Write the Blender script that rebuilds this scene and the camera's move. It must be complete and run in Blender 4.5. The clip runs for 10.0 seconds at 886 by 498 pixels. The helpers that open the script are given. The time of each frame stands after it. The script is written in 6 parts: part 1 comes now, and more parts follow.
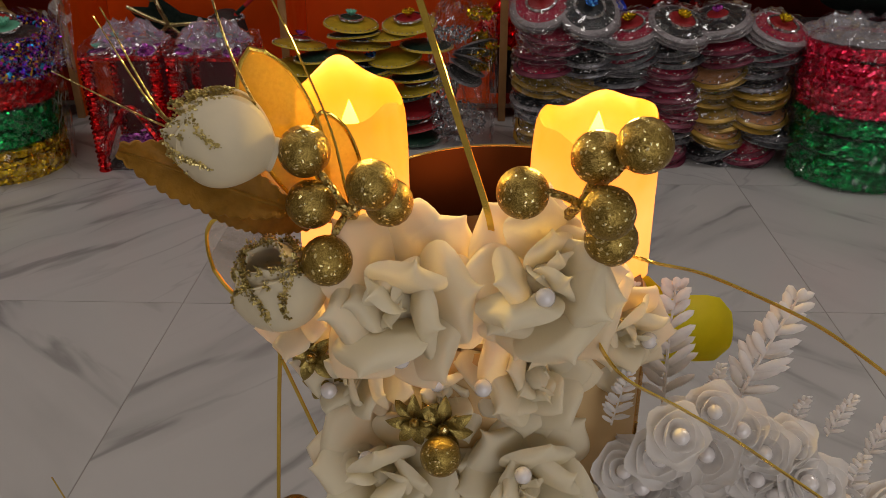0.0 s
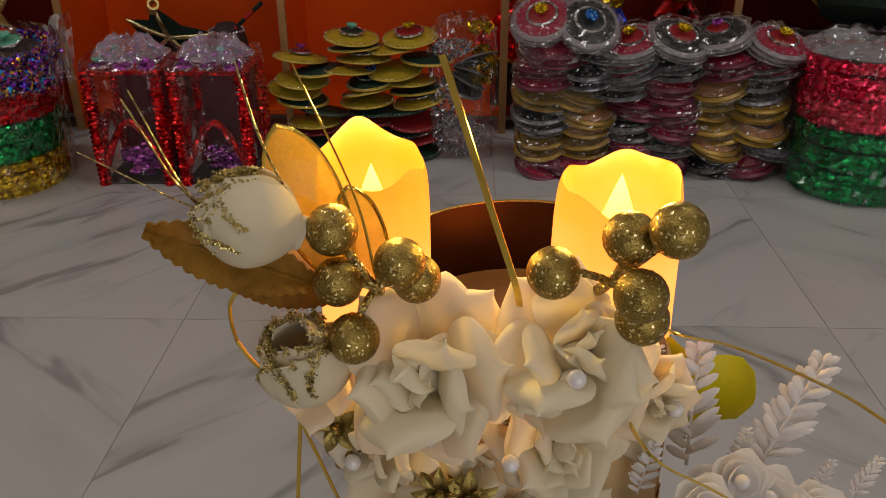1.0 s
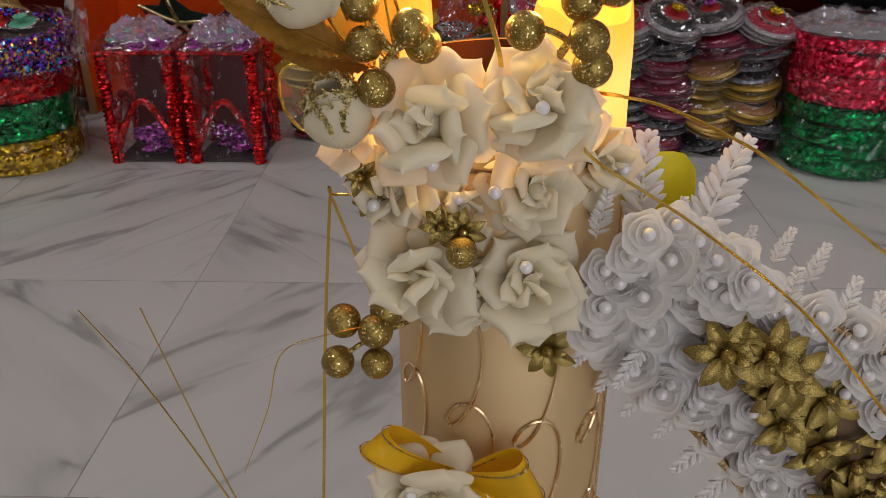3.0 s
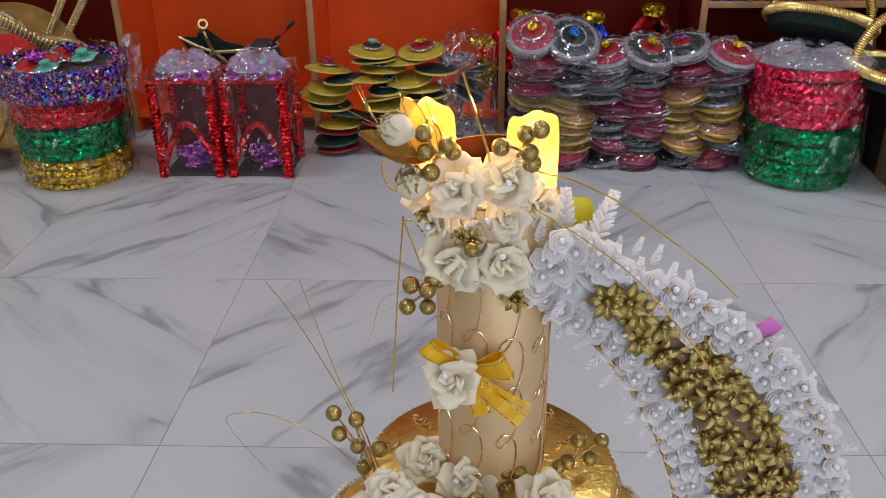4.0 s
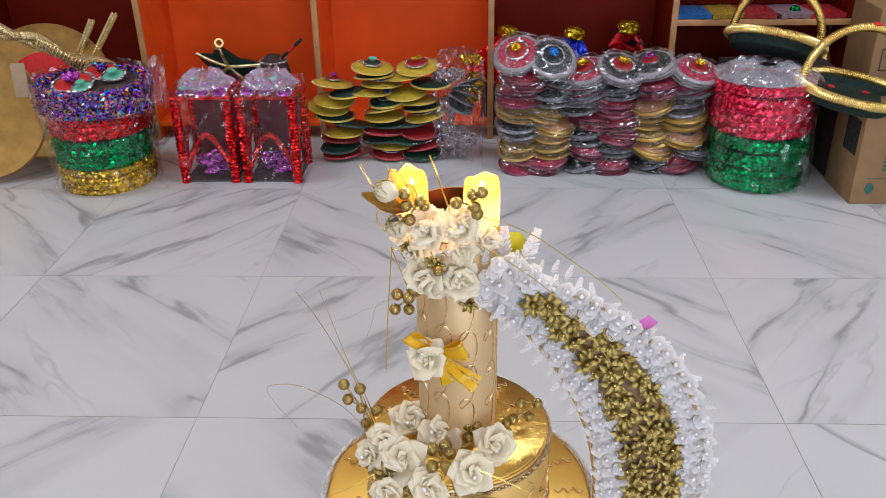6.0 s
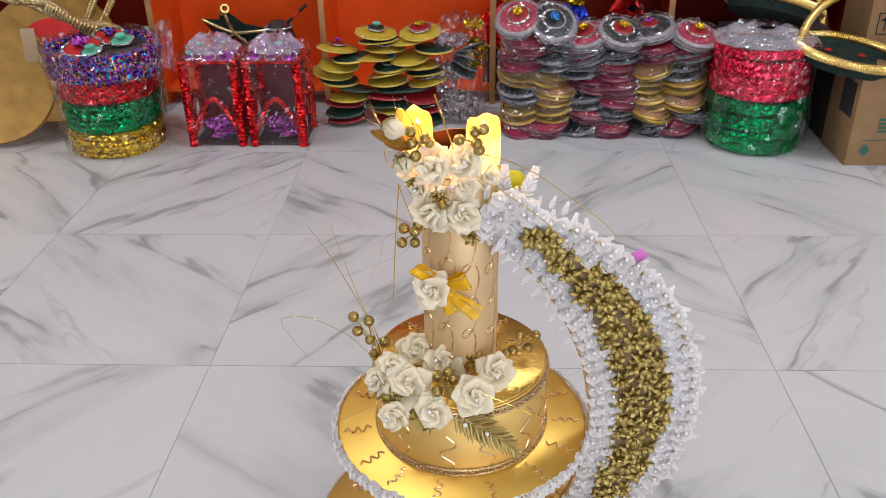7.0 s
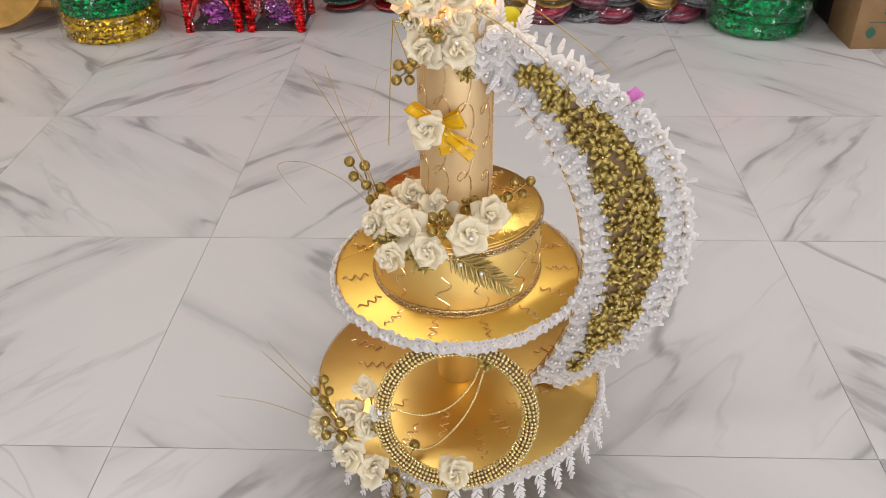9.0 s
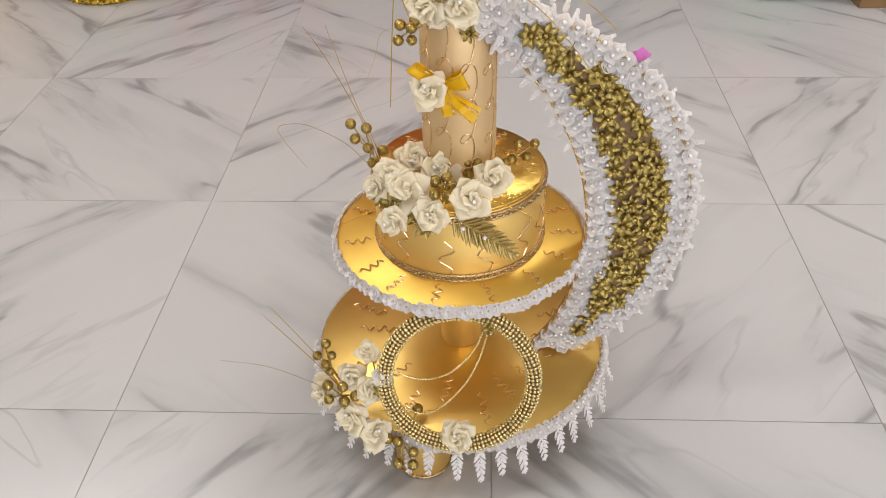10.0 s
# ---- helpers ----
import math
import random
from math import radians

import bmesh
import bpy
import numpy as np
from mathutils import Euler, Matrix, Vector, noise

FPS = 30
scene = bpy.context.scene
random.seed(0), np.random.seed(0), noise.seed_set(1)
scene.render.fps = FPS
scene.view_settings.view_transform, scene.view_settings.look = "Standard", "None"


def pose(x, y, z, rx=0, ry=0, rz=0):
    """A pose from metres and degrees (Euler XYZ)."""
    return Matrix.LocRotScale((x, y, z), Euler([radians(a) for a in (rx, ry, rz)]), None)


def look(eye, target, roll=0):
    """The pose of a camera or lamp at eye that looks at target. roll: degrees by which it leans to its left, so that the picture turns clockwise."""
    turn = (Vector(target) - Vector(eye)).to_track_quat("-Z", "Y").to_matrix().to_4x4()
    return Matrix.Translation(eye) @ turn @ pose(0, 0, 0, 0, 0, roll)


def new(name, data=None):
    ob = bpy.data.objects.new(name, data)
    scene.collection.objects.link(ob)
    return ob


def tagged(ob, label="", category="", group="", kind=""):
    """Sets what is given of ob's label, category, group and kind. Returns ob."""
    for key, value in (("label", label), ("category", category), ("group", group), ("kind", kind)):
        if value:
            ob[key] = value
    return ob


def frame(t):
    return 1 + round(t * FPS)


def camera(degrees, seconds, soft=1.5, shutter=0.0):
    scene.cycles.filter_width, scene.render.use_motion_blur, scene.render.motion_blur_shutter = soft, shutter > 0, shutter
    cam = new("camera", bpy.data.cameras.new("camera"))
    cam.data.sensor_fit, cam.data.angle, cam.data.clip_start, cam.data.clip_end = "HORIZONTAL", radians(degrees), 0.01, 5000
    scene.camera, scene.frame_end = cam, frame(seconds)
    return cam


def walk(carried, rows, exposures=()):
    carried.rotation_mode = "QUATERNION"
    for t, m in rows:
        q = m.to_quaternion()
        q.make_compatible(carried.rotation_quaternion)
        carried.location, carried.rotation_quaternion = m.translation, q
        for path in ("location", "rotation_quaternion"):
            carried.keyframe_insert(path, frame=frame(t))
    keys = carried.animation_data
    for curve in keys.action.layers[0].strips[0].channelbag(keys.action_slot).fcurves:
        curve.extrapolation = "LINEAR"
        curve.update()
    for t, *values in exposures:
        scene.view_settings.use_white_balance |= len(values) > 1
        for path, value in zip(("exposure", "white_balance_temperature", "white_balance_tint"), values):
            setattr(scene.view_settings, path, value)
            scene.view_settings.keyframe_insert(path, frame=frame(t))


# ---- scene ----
cam = camera(55.0, 10.0, soft=0.6)
PATH = [
    (0, (-0.059, -0.766, 0.828), (-0.122, 1.01, -0.09), -0.2),
    (0.5, (-0.06, -0.766, 0.827), (-0.121, 1.011, -0.089), -0.2),
    (1, (-0.067, -0.756, 0.843), (-0.125, 1.027, -0.062), -0.2),
    (1.5, (-0.071, -0.747, 0.851), (-0.124, 1.042, -0.041), -0.1),
    (2, (-0.061, -0.757, 0.822), (-0.122, 1.034, -0.066), -0.3),
    (2.5, (-0.058, -0.775, 0.792), (-0.121, 1.014, -0.099), -0.2),
    (2.7, (-0.063, -0.795, 0.792), (-0.124, 0.992, -0.104), -0.3),
    (3.8, (-0.064, -1.09, 0.915), (-0.135, 0.7, 0.026), -0.6),
    (4, (-0.066, -1.143, 0.946), (-0.134, 0.648, 0.059), -0.6),
    (4.5, (-0.064, -1.223, 1.008), (-0.127, 0.568, 0.12), -0.7),
    (5, (-0.048, -1.279, 1.044), (-0.114, 0.508, 0.149), -0.6),
    (6.5, (-0.025, -1.431, 1.123), (-0.103, 0.335, 0.186), -1.1),
    (7, (-0.026, -1.463, 1.097), (-0.106, 0.286, 0.13), -1.1),
    (7.5, (-0.02, -1.485, 1.067), (-0.103, 0.243, 0.062), -1.1),
    (8, (-0.014, -1.502, 1.043), (-0.095, 0.198, -0.007), -1.2),
    (8.5, (-0.013, -1.515, 1.031), (-0.097, 0.158, -0.062), -1.2),
    (9, (-0.016, -1.517, 1.022), (-0.101, 0.127, -0.114), -1.3),
    (9.5, (-0.017, -1.517, 1.015), (-0.104, 0.099, -0.16), -1.4),
    (10, (-0.017, -1.507, 1.016), (-0.107, 0.086, -0.19), -1.5),
]
EXPOSURES = [(0, -2.06, 6450, 13.5), (2.5, -1.94, 6250, 13.5), (3.8, -1.15, 5400, 12), (4.5, -0.95, 5250, 12), (5.0, -0.80, 5300, 12), (6.5, -0.61, 5450, 12), (7.5, -0.62, 5700, 12), (10, -0.61, 6000, 11.5)]
walk(cam, [(t, look(eye, target, roll)) for t, eye, target, roll in PATH], EXPOSURES)

# ---- light ----
world = bpy.data.worlds.new("world")
scene.world = world
world.use_nodes = True
world.node_tree.nodes["Background"].inputs[0].default_value = (0.75, 0.82, 1.0, 1)
world.node_tree.nodes["Background"].inputs[1].default_value = 0.25


def area_lamp(name, m, sx, sy, watts, colour):
    d = bpy.data.lights.new(name, "AREA")
    d.shape, d.size, d.size_y, d.energy, d.color = "RECTANGLE", sx, sy, watts, colour
    ob = new(name, d)
    ob.matrix_world = m
    return ob


# unseen overhead lamps, added and placed to light floor, discs and stacks
area_lamp("ceiling_lamp_light", look((-1.0, -0.9, 2.72), (-1.0, -0.9, 0)), 1.2, 0.35, 23, (1.0, 0.93, 0.83))
area_lamp("ceiling_lamp_light", look((1.3, 0.5, 2.72), (1.3, 0.5, 0)), 1.2, 0.35, 38, (1.0, 0.97, 0.93))
area_lamp("ceiling_lamp_light", look((-1.8, 0.9, 2.72), (-1.8, 0.9, 0)), 1.2, 0.35, 27, (1.0, 0.95, 0.89))
area_lamp("shop_front_daylight", look((1.3, -3.62, 1.20), (1.3, 0.0, 1.20)), 3.0, 2.3, 118, (1.0, 0.97, 0.95))

for x, y, z in ((-0.097, -0.512, 0.774), (-0.019, -0.507, 0.766)):
    bulb = bpy.data.lights.new("candle_light", "POINT")
    bulb.energy, bulb.color, bulb.shadow_soft_size = 1.1, (1.0, 0.66, 0.17), 0.006
    new("candle_light", bulb).location = (x, y, z)

# ---- mesh helpers ----
R = random.Random(7)
AX, AY = -0.048, -0.519


class Build:
    """Gathers pieces of one mesh."""

    def __init__(self):
        self.v, self.f, self.m = [], [], []

    def add(self, shape, m=None, mat=0):
        verts, faces = shape
        k = len(self.v)
        self.v += [tuple(m @ Vector(p)) for p in verts] if m is not None else [tuple(p) for p in verts]
        self.f += [tuple(a + k for a in q) for q in faces]
        self.m += [mat] * len(faces)
        return self

    def mesh(self, name, mats, smooth=True):
        me = bpy.data.meshes.new(name)
        me.from_pydata(self.v, [], self.f)
        for a in (mats if isinstance(mats, (list, tuple)) else [mats]):
            me.materials.append(a)
        me.polygons.foreach_set("material_index", self.m)
        me.polygons.foreach_set("use_smooth", [smooth] * len(self.f))
        me.update()
        if smooth:
            me.set_sharp_from_angle(angle=radians(50))
        return me


def one(name, shape, mat, smooth=True, m=None):
    return Build().add(shape, m).mesh(name, mat, smooth)


WORLD_OF = {}


def thing(name, place, label, category, group="", kind=""):
    ob = new(name)
    ob.empty_display_size = 0.05
    ob.location = place
    WORLD_OF[ob] = Matrix.Translation(place)
    return tagged(ob, label, category, group, kind)


def part(name, me, parent, m=None, label=""):
    """A mesh under a thing or a part, at the world pose m."""
    ob = new(name, me)
    m = m if m is not None else Matrix.Identity(4)
    ob.parent = parent
    ob.matrix_parent_inverse = WORLD_OF[parent].inverted()
    ob.matrix_basis = m
    WORLD_OF[ob] = m
    return tagged(ob, label)


def solo(name, me, label, category, m=None, group="", kind=""):
    ob = new(name, me)
    ob.matrix_basis = m if m is not None else Matrix.Identity(4)
    WORLD_OF[ob] = ob.matrix_basis.copy()
    return tagged(ob, label, category, group, kind)


def facing(place, way, turn=0.0, scale=1.0):
    """A pose whose z axis points along way."""
    q = Vector(way).to_track_quat("Z", "Y").to_matrix().to_4x4()
    return Matrix.Translation(place) @ q @ Matrix.Rotation(turn, 4, "Z") @ Matrix.Scale(scale, 4)


def lathe(profile, n=32, closed=False):
    """Profile of (radius, height) turned round z."""
    v, f, k = [], [], len(profile)
    for i in range(n):
        a = 2 * math.pi * i / n
        v += [(r * math.cos(a), r * math.sin(a), z) for r, z in profile]
    for i in range(n):
        j = (i + 1) % n
        for q in range(k if closed else k - 1):
            p = (q + 1) % k
            f.append((i * k + q, j * k + q, j * k + p, i * k + p))
    return v, f


def disc_profile(r, z0, z1, bevel=0.0015):
    return [(0.0001, z0), (r - bevel, z0), (r, z0 + bevel), (r, z1 - bevel), (r - bevel, z1), (0.0001, z1)]


def sphere(r=1.0, nu=12, nv=8):
    v, f = lathe([(max(r * math.sin(math.pi * k / nv), 1e-5), -r * math.cos(math.pi * k / nv)) for k in range(nv + 1)], nu)
    return v, f


def torus(R0, r, n=48, k=10, wob=0.0):
    return lathe([(R0 + r * math.cos(2 * math.pi * j / k), r * math.sin(2 * math.pi * j / k)) for j in range(k)], n, True)


def rbox(sx, sy, sz, bevel=0.004, seg=2):
    bm = bmesh.new()
    bmesh.ops.create_cube(bm, size=1.0)
    for p in bm.verts:
        p.co = Vector((p.co.x * sx, p.co.y * sy, (p.co.z + 0.5) * sz))
    if bevel > 0:
        bmesh.ops.bevel(bm, geom=list(bm.edges), offset=bevel, segments=seg, affect="EDGES", profile=0.6)
    bm.verts.index_update()
    out = [tuple(p.co) for p in bm.verts], [tuple(p.index for p in q.verts) for q in bm.faces]
    bm.free()
    return out


def smooth_path(points, per=8):
    """A rounded line through the points."""
    P = [Vector(p) for p in points]
    P = [P[0] * 2 - P[1]] + P + [P[-1] * 2 - P[-2]]
    out = []
    for i in range(1, len(P) - 2):
        for k in range(per):
            t = k / per
            a, b, c, d = P[i - 1], P[i], P[i + 1], P[i + 2]
            out.append(0.5 * (2 * b + (c - a) * t + (2 * a - 5 * b + 4 * c - d) * t * t + (3 * b - a - 3 * c + d) * t ** 3))
    return out + [P[-2]]


def tube(points, r, n=6, taper=1.0, flat=1.0):
    """A round or flattened wire along the points; the ends are capped."""
    v, f = [], []
    ref = Vector((0.31, 0.52, 0.79))
    L = len(points)
    for i, p in enumerate(points):
        d = (points[min(i + 1, L - 1)] - points[max(i - 1, 0)]).normalized()
        x = d.cross(ref).normalized() if abs(d.dot(ref)) < 0.98 else d.cross(Vector((1, 0, 0))).normalized()
        y = d.cross(x)
        rr = r * (1 + (taper - 1) * i / max(L - 1, 1))
        for k in range(n):
            a = 2 * math.pi * k / n
            v.append(tuple(p + x * (rr * math.cos(a)) + y * (rr * flat * math.sin(a))))
    for i in range(L - 1):
        for k in range(n):
            q = (k + 1) % n
            f.append((i * n + k, i * n + q, (i + 1) * n + q, (i + 1) * n + k))
    f.append(tuple(range(n - 1, -1, -1)))
    f.append(tuple((L - 1) * n + k for k in range(n)))
    return v, f


def ribbon(points, width, across=(0, 0, 1), thick=0.0004):
    """A flat band along the points."""
    v, f = [], []
    L = len(points)
    for i, p in enumerate(points):
        d = (points[min(i + 1, L - 1)] - points[max(i - 1, 0)]).normalized()
        a = Vector(across)
        a = (a - d * a.dot(d)).normalized() * width / 2
        b = d.cross(a).normalized() * thick / 2
        v += [tuple(p - a - b), tuple(p + a - b), tuple(p + a + b), tuple(p - a + b)]
    for i in range(L - 1):
        for k in range(4):
            q = (k + 1) % 4
            f.append((i * 4 + k, i * 4 + q, i * 4 + 4 + q, i * 4 + 4 + k))
    f += [(3, 2, 1, 0), tuple((L - 1) * 4 + k for k in range(4))]
    return v, f


def sheet(fn, nu, nv, thick):
    """A closed shell from fn(u, v), u from -1 to 1 and v from 0 to 1."""
    P = [[Vector(fn(-1 + 2 * i / nu, j / nv)) for i in range(nu + 1)] for j in range(nv + 1)]
    top, low = [], []
    for j in range(nv + 1):
        for i in range(nu + 1):
            du = P[j][min(i + 1, nu)] - P[j][max(i - 1, 0)]
            dv = P[min(j + 1, nv)][i] - P[max(j - 1, 0)][i]
            c = du.cross(dv)
            c = c.normalized() if c.length > 1e-12 else Vector((0, 0, 1))
            top.append(tuple(P[j][i] + c * thick / 2))
            low.append(tuple(P[j][i] - c * thick / 2))
    w, k = nu + 1, (nu + 1) * (nv + 1)
    f = []
    for j in range(nv):
        for i in range(nu):
            a, b, c, d = j * w + i, j * w + i + 1, (j + 1) * w + i + 1, (j + 1) * w + i
            f += [(a, b, c, d), (k + d, k + c, k + b, k + a)]
    for i in range(nu):
        f.append((i, k + i, k + i + 1, i + 1))
        a = nv * w + i
        f.append((a + 1, k + a + 1, k + a, a))
    for j in range(nv):
        a, b = j * w, (j + 1) * w
        f.append((b, k + b, k + a, a))
        a, b = a + nu, b + nu
        f.append((a, k + a, k + b, b))
    return top + low, f


# ---- materials ----
class Nodes:
    def __init__(self, name):
        self.mat = bpy.data.materials.new(name)
        self.mat.use_nodes = True
        self.t = self.mat.node_tree
        self.b = self.t.nodes["Principled BSDF"]
        self.out = self.t.nodes["Material Output"]

    def node(self, kind, ins=(), **props):
        n = self.t.nodes.new(kind)
        if "operation" in props:
            n.operation = props["operation"]
        if "data_type" in props:
            n.data_type, n.blend_type = props["data_type"], props["blend_type"]
        if "feature" in props:
            n.feature = props["feature"]
        for key, value in dict(ins).items():
            self.put(n.inputs[key], value)
        return n

    def put(self, socket, value):
        if isinstance(value, bpy.types.NodeSocket):
            self.t.links.new(value, socket)
        elif isinstance(value, (tuple, list)) and len(value) == 3 and socket.type == "RGBA":
            socket.default_value = (*value, 1)
        else:
            socket.default_value = value

    def set(self, **ins):
        names = dict(color="Base Color", rough="Roughness", metal="Metallic", normal="Normal", coat="Coat Weight", coat_rough="Coat Roughness",
                     sheen="Sheen Weight", emit="Emission Color", power="Emission Strength", trans="Transmission Weight", spec="Specular IOR Level",
                     sss="Subsurface Weight", radius="Subsurface Radius", sss_scale="Subsurface Scale")
        for key, value in ins.items():
            self.put(self.b.inputs[names[key]], value)
        return self

    def coords(self, which="Object", shift=False):
        c = self.node("ShaderNodeTexCoord").outputs[which]
        if shift:
            rnd = self.node("ShaderNodeObjectInfo").outputs["Random"]
            mul = self.node("ShaderNodeVectorMath", {0: (37.0, 91.0, 13.0)}, operation="SCALE")
            self.put(mul.inputs["Scale"], rnd)
            c = self.node("ShaderNodeVectorMath", {0: c, 1: mul.outputs[0]}, operation="ADD").outputs[0]
        return c

    def noise(self, vec, scale, detail=4, rough=0.55, distort=0.0):
        return self.node("ShaderNodeTexNoise", {"Vector": vec, "Scale": scale, "Detail": detail, "Roughness": rough, "Distortion": distort}).outputs[0]

    def ramp(self, fac, *stops, mode="LINEAR"):
        r = self.node("ShaderNodeValToRGB", {"Fac": fac})
        r.color_ramp.interpolation = mode
        while len(r.color_ramp.elements) < len(stops):
            r.color_ramp.elements.new(0.5)
        for e, (p, c) in zip(r.color_ramp.elements, stops):
            e.position, e.color = p, ((*c, 1) if isinstance(c, tuple) else (c, c, c, 1))
        return r.outputs[0]

    def mix(self, fac, a, b, mode="MIX"):
        n = self.node("ShaderNodeMix", data_type="RGBA", blend_type=mode)
        self.put(n.inputs["Factor"], fac)
        self.put(n.inputs["A"], a)
        self.put(n.inputs["B"], b)
        return n.outputs["Result"]

    def math(self, op, a, b=0.0):
        n = self.node("ShaderNodeMath", operation=op)
        self.put(n.inputs[0], a)
        self.put(n.inputs[1], b)
        return n.outputs[0]

    def bump(self, height, strength=0.3, distance=0.001, normal=None):
        n = self.node("ShaderNodeBump", {"Height": height, "Strength": strength, "Distance": distance})
        if normal is not None:
            self.put(n.inputs["Normal"], normal)
        return n.outputs[0]

    def facets(self, cell_colour, k):
        """Each cell leans its own way, like a flake."""
        a = self.node("ShaderNodeVectorMath", {0: cell_colour, 1: (0.5, 0.5, 0.5)}, operation="SUBTRACT").outputs[0]
        s = self.node("ShaderNodeVectorMath", {0: a}, operation="SCALE")
        s.inputs["Scale"].default_value = k
        g = self.node("ShaderNodeNewGeometry").outputs["Normal"]
        add = self.node("ShaderNodeVectorMath", {0: g, 1: s.outputs[0]}, operation="ADD").outputs[0]
        return self.node("ShaderNodeVectorMath", {0: add}, operation="NORMALIZE").outputs[0]

    def cells(self, vec, scale):
        return self.node("ShaderNodeTexVoronoi", {"Vector": vec, "Scale": scale}, feature="F1").outputs["Color"]


def gray(n, c):
    return n.node("ShaderNodeSeparateColor", {0: c}).outputs[0]


def glitter(name, dark, light, scale, lean=1.1, rough=0.28, metal=0.9, hues=None, flakes=None):
    n = Nodes(name)
    c = n.coords("Object", True)
    cell = n.cells(c, scale)
    if hues:
        col = n.ramp(gray(n, cell), *[(i / len(hues), h) for i, h in enumerate(hues)], mode="CONSTANT")
    else:
        col = n.mix(n.ramp(gray(n, cell), (0.25, 0.0), (0.9, 1.0)), dark, light)
    worn = n.noise(c, scale * 0.06, 3)
    col = n.mix(n.ramp(worn, (0.35, 0.0), (0.75, 0.35)), col, dark)
    if flakes:
        big = n.ramp(gray(n, n.cells(c, scale * 0.33)), (0.0, 0.0), (0.93, 1.0), mode="CONSTANT")
        col = n.mix(big, col, flakes)
        rough = n.math("SUBTRACT", rough, n.math("MULTIPLY", big, rough * 0.6))
    n.set(color=col, metal=metal, rough=rough, normal=n.facets(cell, lean))
    return n.mat


def foil(name, colour, rough, crinkle, scale, metal=1.0):
    n = Nodes(name)
    c = n.coords("Object")
    a, b = n.noise(c, scale, 5, 0.6, 0.6), n.noise(c, scale * 0.13, 3)
    col = n.mix(n.ramp(b, (0.35, 0.0), (0.7, 1.0)), colour, tuple(x * 0.86 for x in colour))
    n.set(color=col, metal=metal, rough=n.ramp(b, (0.3, rough), (0.75, rough * 1.5)), normal=n.bump(a, crinkle, 0.002))
    return n.mat


def cloth_like(name, colour, rough=0.6, translucent=0.35, var=0.12, scale=120.0, bump=0.15, holes=0.0):
    """Foam, lace or thin fabric: light comes through from behind."""
    n = Nodes(name)
    c = n.coords("Object", True)
    k = n.noise(c, scale, 4)
    col = n.mix(n.ramp(k, (0.3, 0.0), (0.75, 1.0)), colour, tuple(x * (1 - var) for x in colour))
    n.set(color=col, rough=rough, spec=0.3, normal=n.bump(n.noise(c, scale * 6, 3), bump, 0.0006))
    tr = n.node("ShaderNodeBsdfTranslucent", {"Color": col})
    mixer = n.node("ShaderNodeMixShader", {0: translucent, 1: n.b.outputs[0], 2: tr.outputs[0]})
    if holes:
        mixer = n.node("ShaderNodeMixShader", {0: holes, 1: mixer.outputs[0], 2: n.node("ShaderNodeBsdfTransparent").outputs[0]})
    n.put(n.out.inputs[0], mixer.outputs[0])
    return n.mat


def plain(name, colour, rough=0.5, metal=0.0, var=0.2, scale=30.0, bump=0.1, coat=0.0, spec=0.5):
    n = Nodes(name)
    c = n.coords("Object", True)
    k = n.noise(c, scale, 5)
    col = n.mix(n.ramp(k, (0.3, 0.0), (0.75, 1.0)), colour, tuple(x * (1 - var) for x in colour))
    n.set(color=col, rough=n.ramp(n.noise(c, scale * 3, 3), (0.3, rough * 0.8), (0.7, min(1.0, rough * 1.2))), metal=metal, coat=coat, spec=spec,
          normal=n.bump(n.noise(c, scale * 8, 3), bump, 0.001))
    return n.mat


def see_through(name, tint, gloss, scale, crinkle, veil=0.06):
    """Clear film, crumpled into small flat facets that catch the lamps."""
    n = Nodes(name)
    c = n.coords("Object", True)
    nor = n.facets(n.cells(c, scale), crinkle)
    clear = n.node("ShaderNodeBsdfTransparent", {"Color": tint})
    shine = n.node("ShaderNodeBsdfGlossy", {"Color": (1, 1, 1), "Roughness": 0.08, "Normal": nor})
    haze = n.node("ShaderNodeBsdfDiffuse", {"Color": (0.8, 0.78, 0.85)})
    a = n.node("ShaderNodeMixShader", {0: veil, 1: clear.outputs[0], 2: haze.outputs[0]})
    fres = n.node("ShaderNodeFresnel", {"IOR": 1.45}).outputs[0]
    b = n.node("ShaderNodeMixShader", {0: n.math("MINIMUM", n.math("MULTIPLY", fres, gloss), 0.45), 1: a.outputs[0], 2: shine.outputs[0]})
    n.put(n.out.inputs[0], b.outputs[0])
    return n.mat


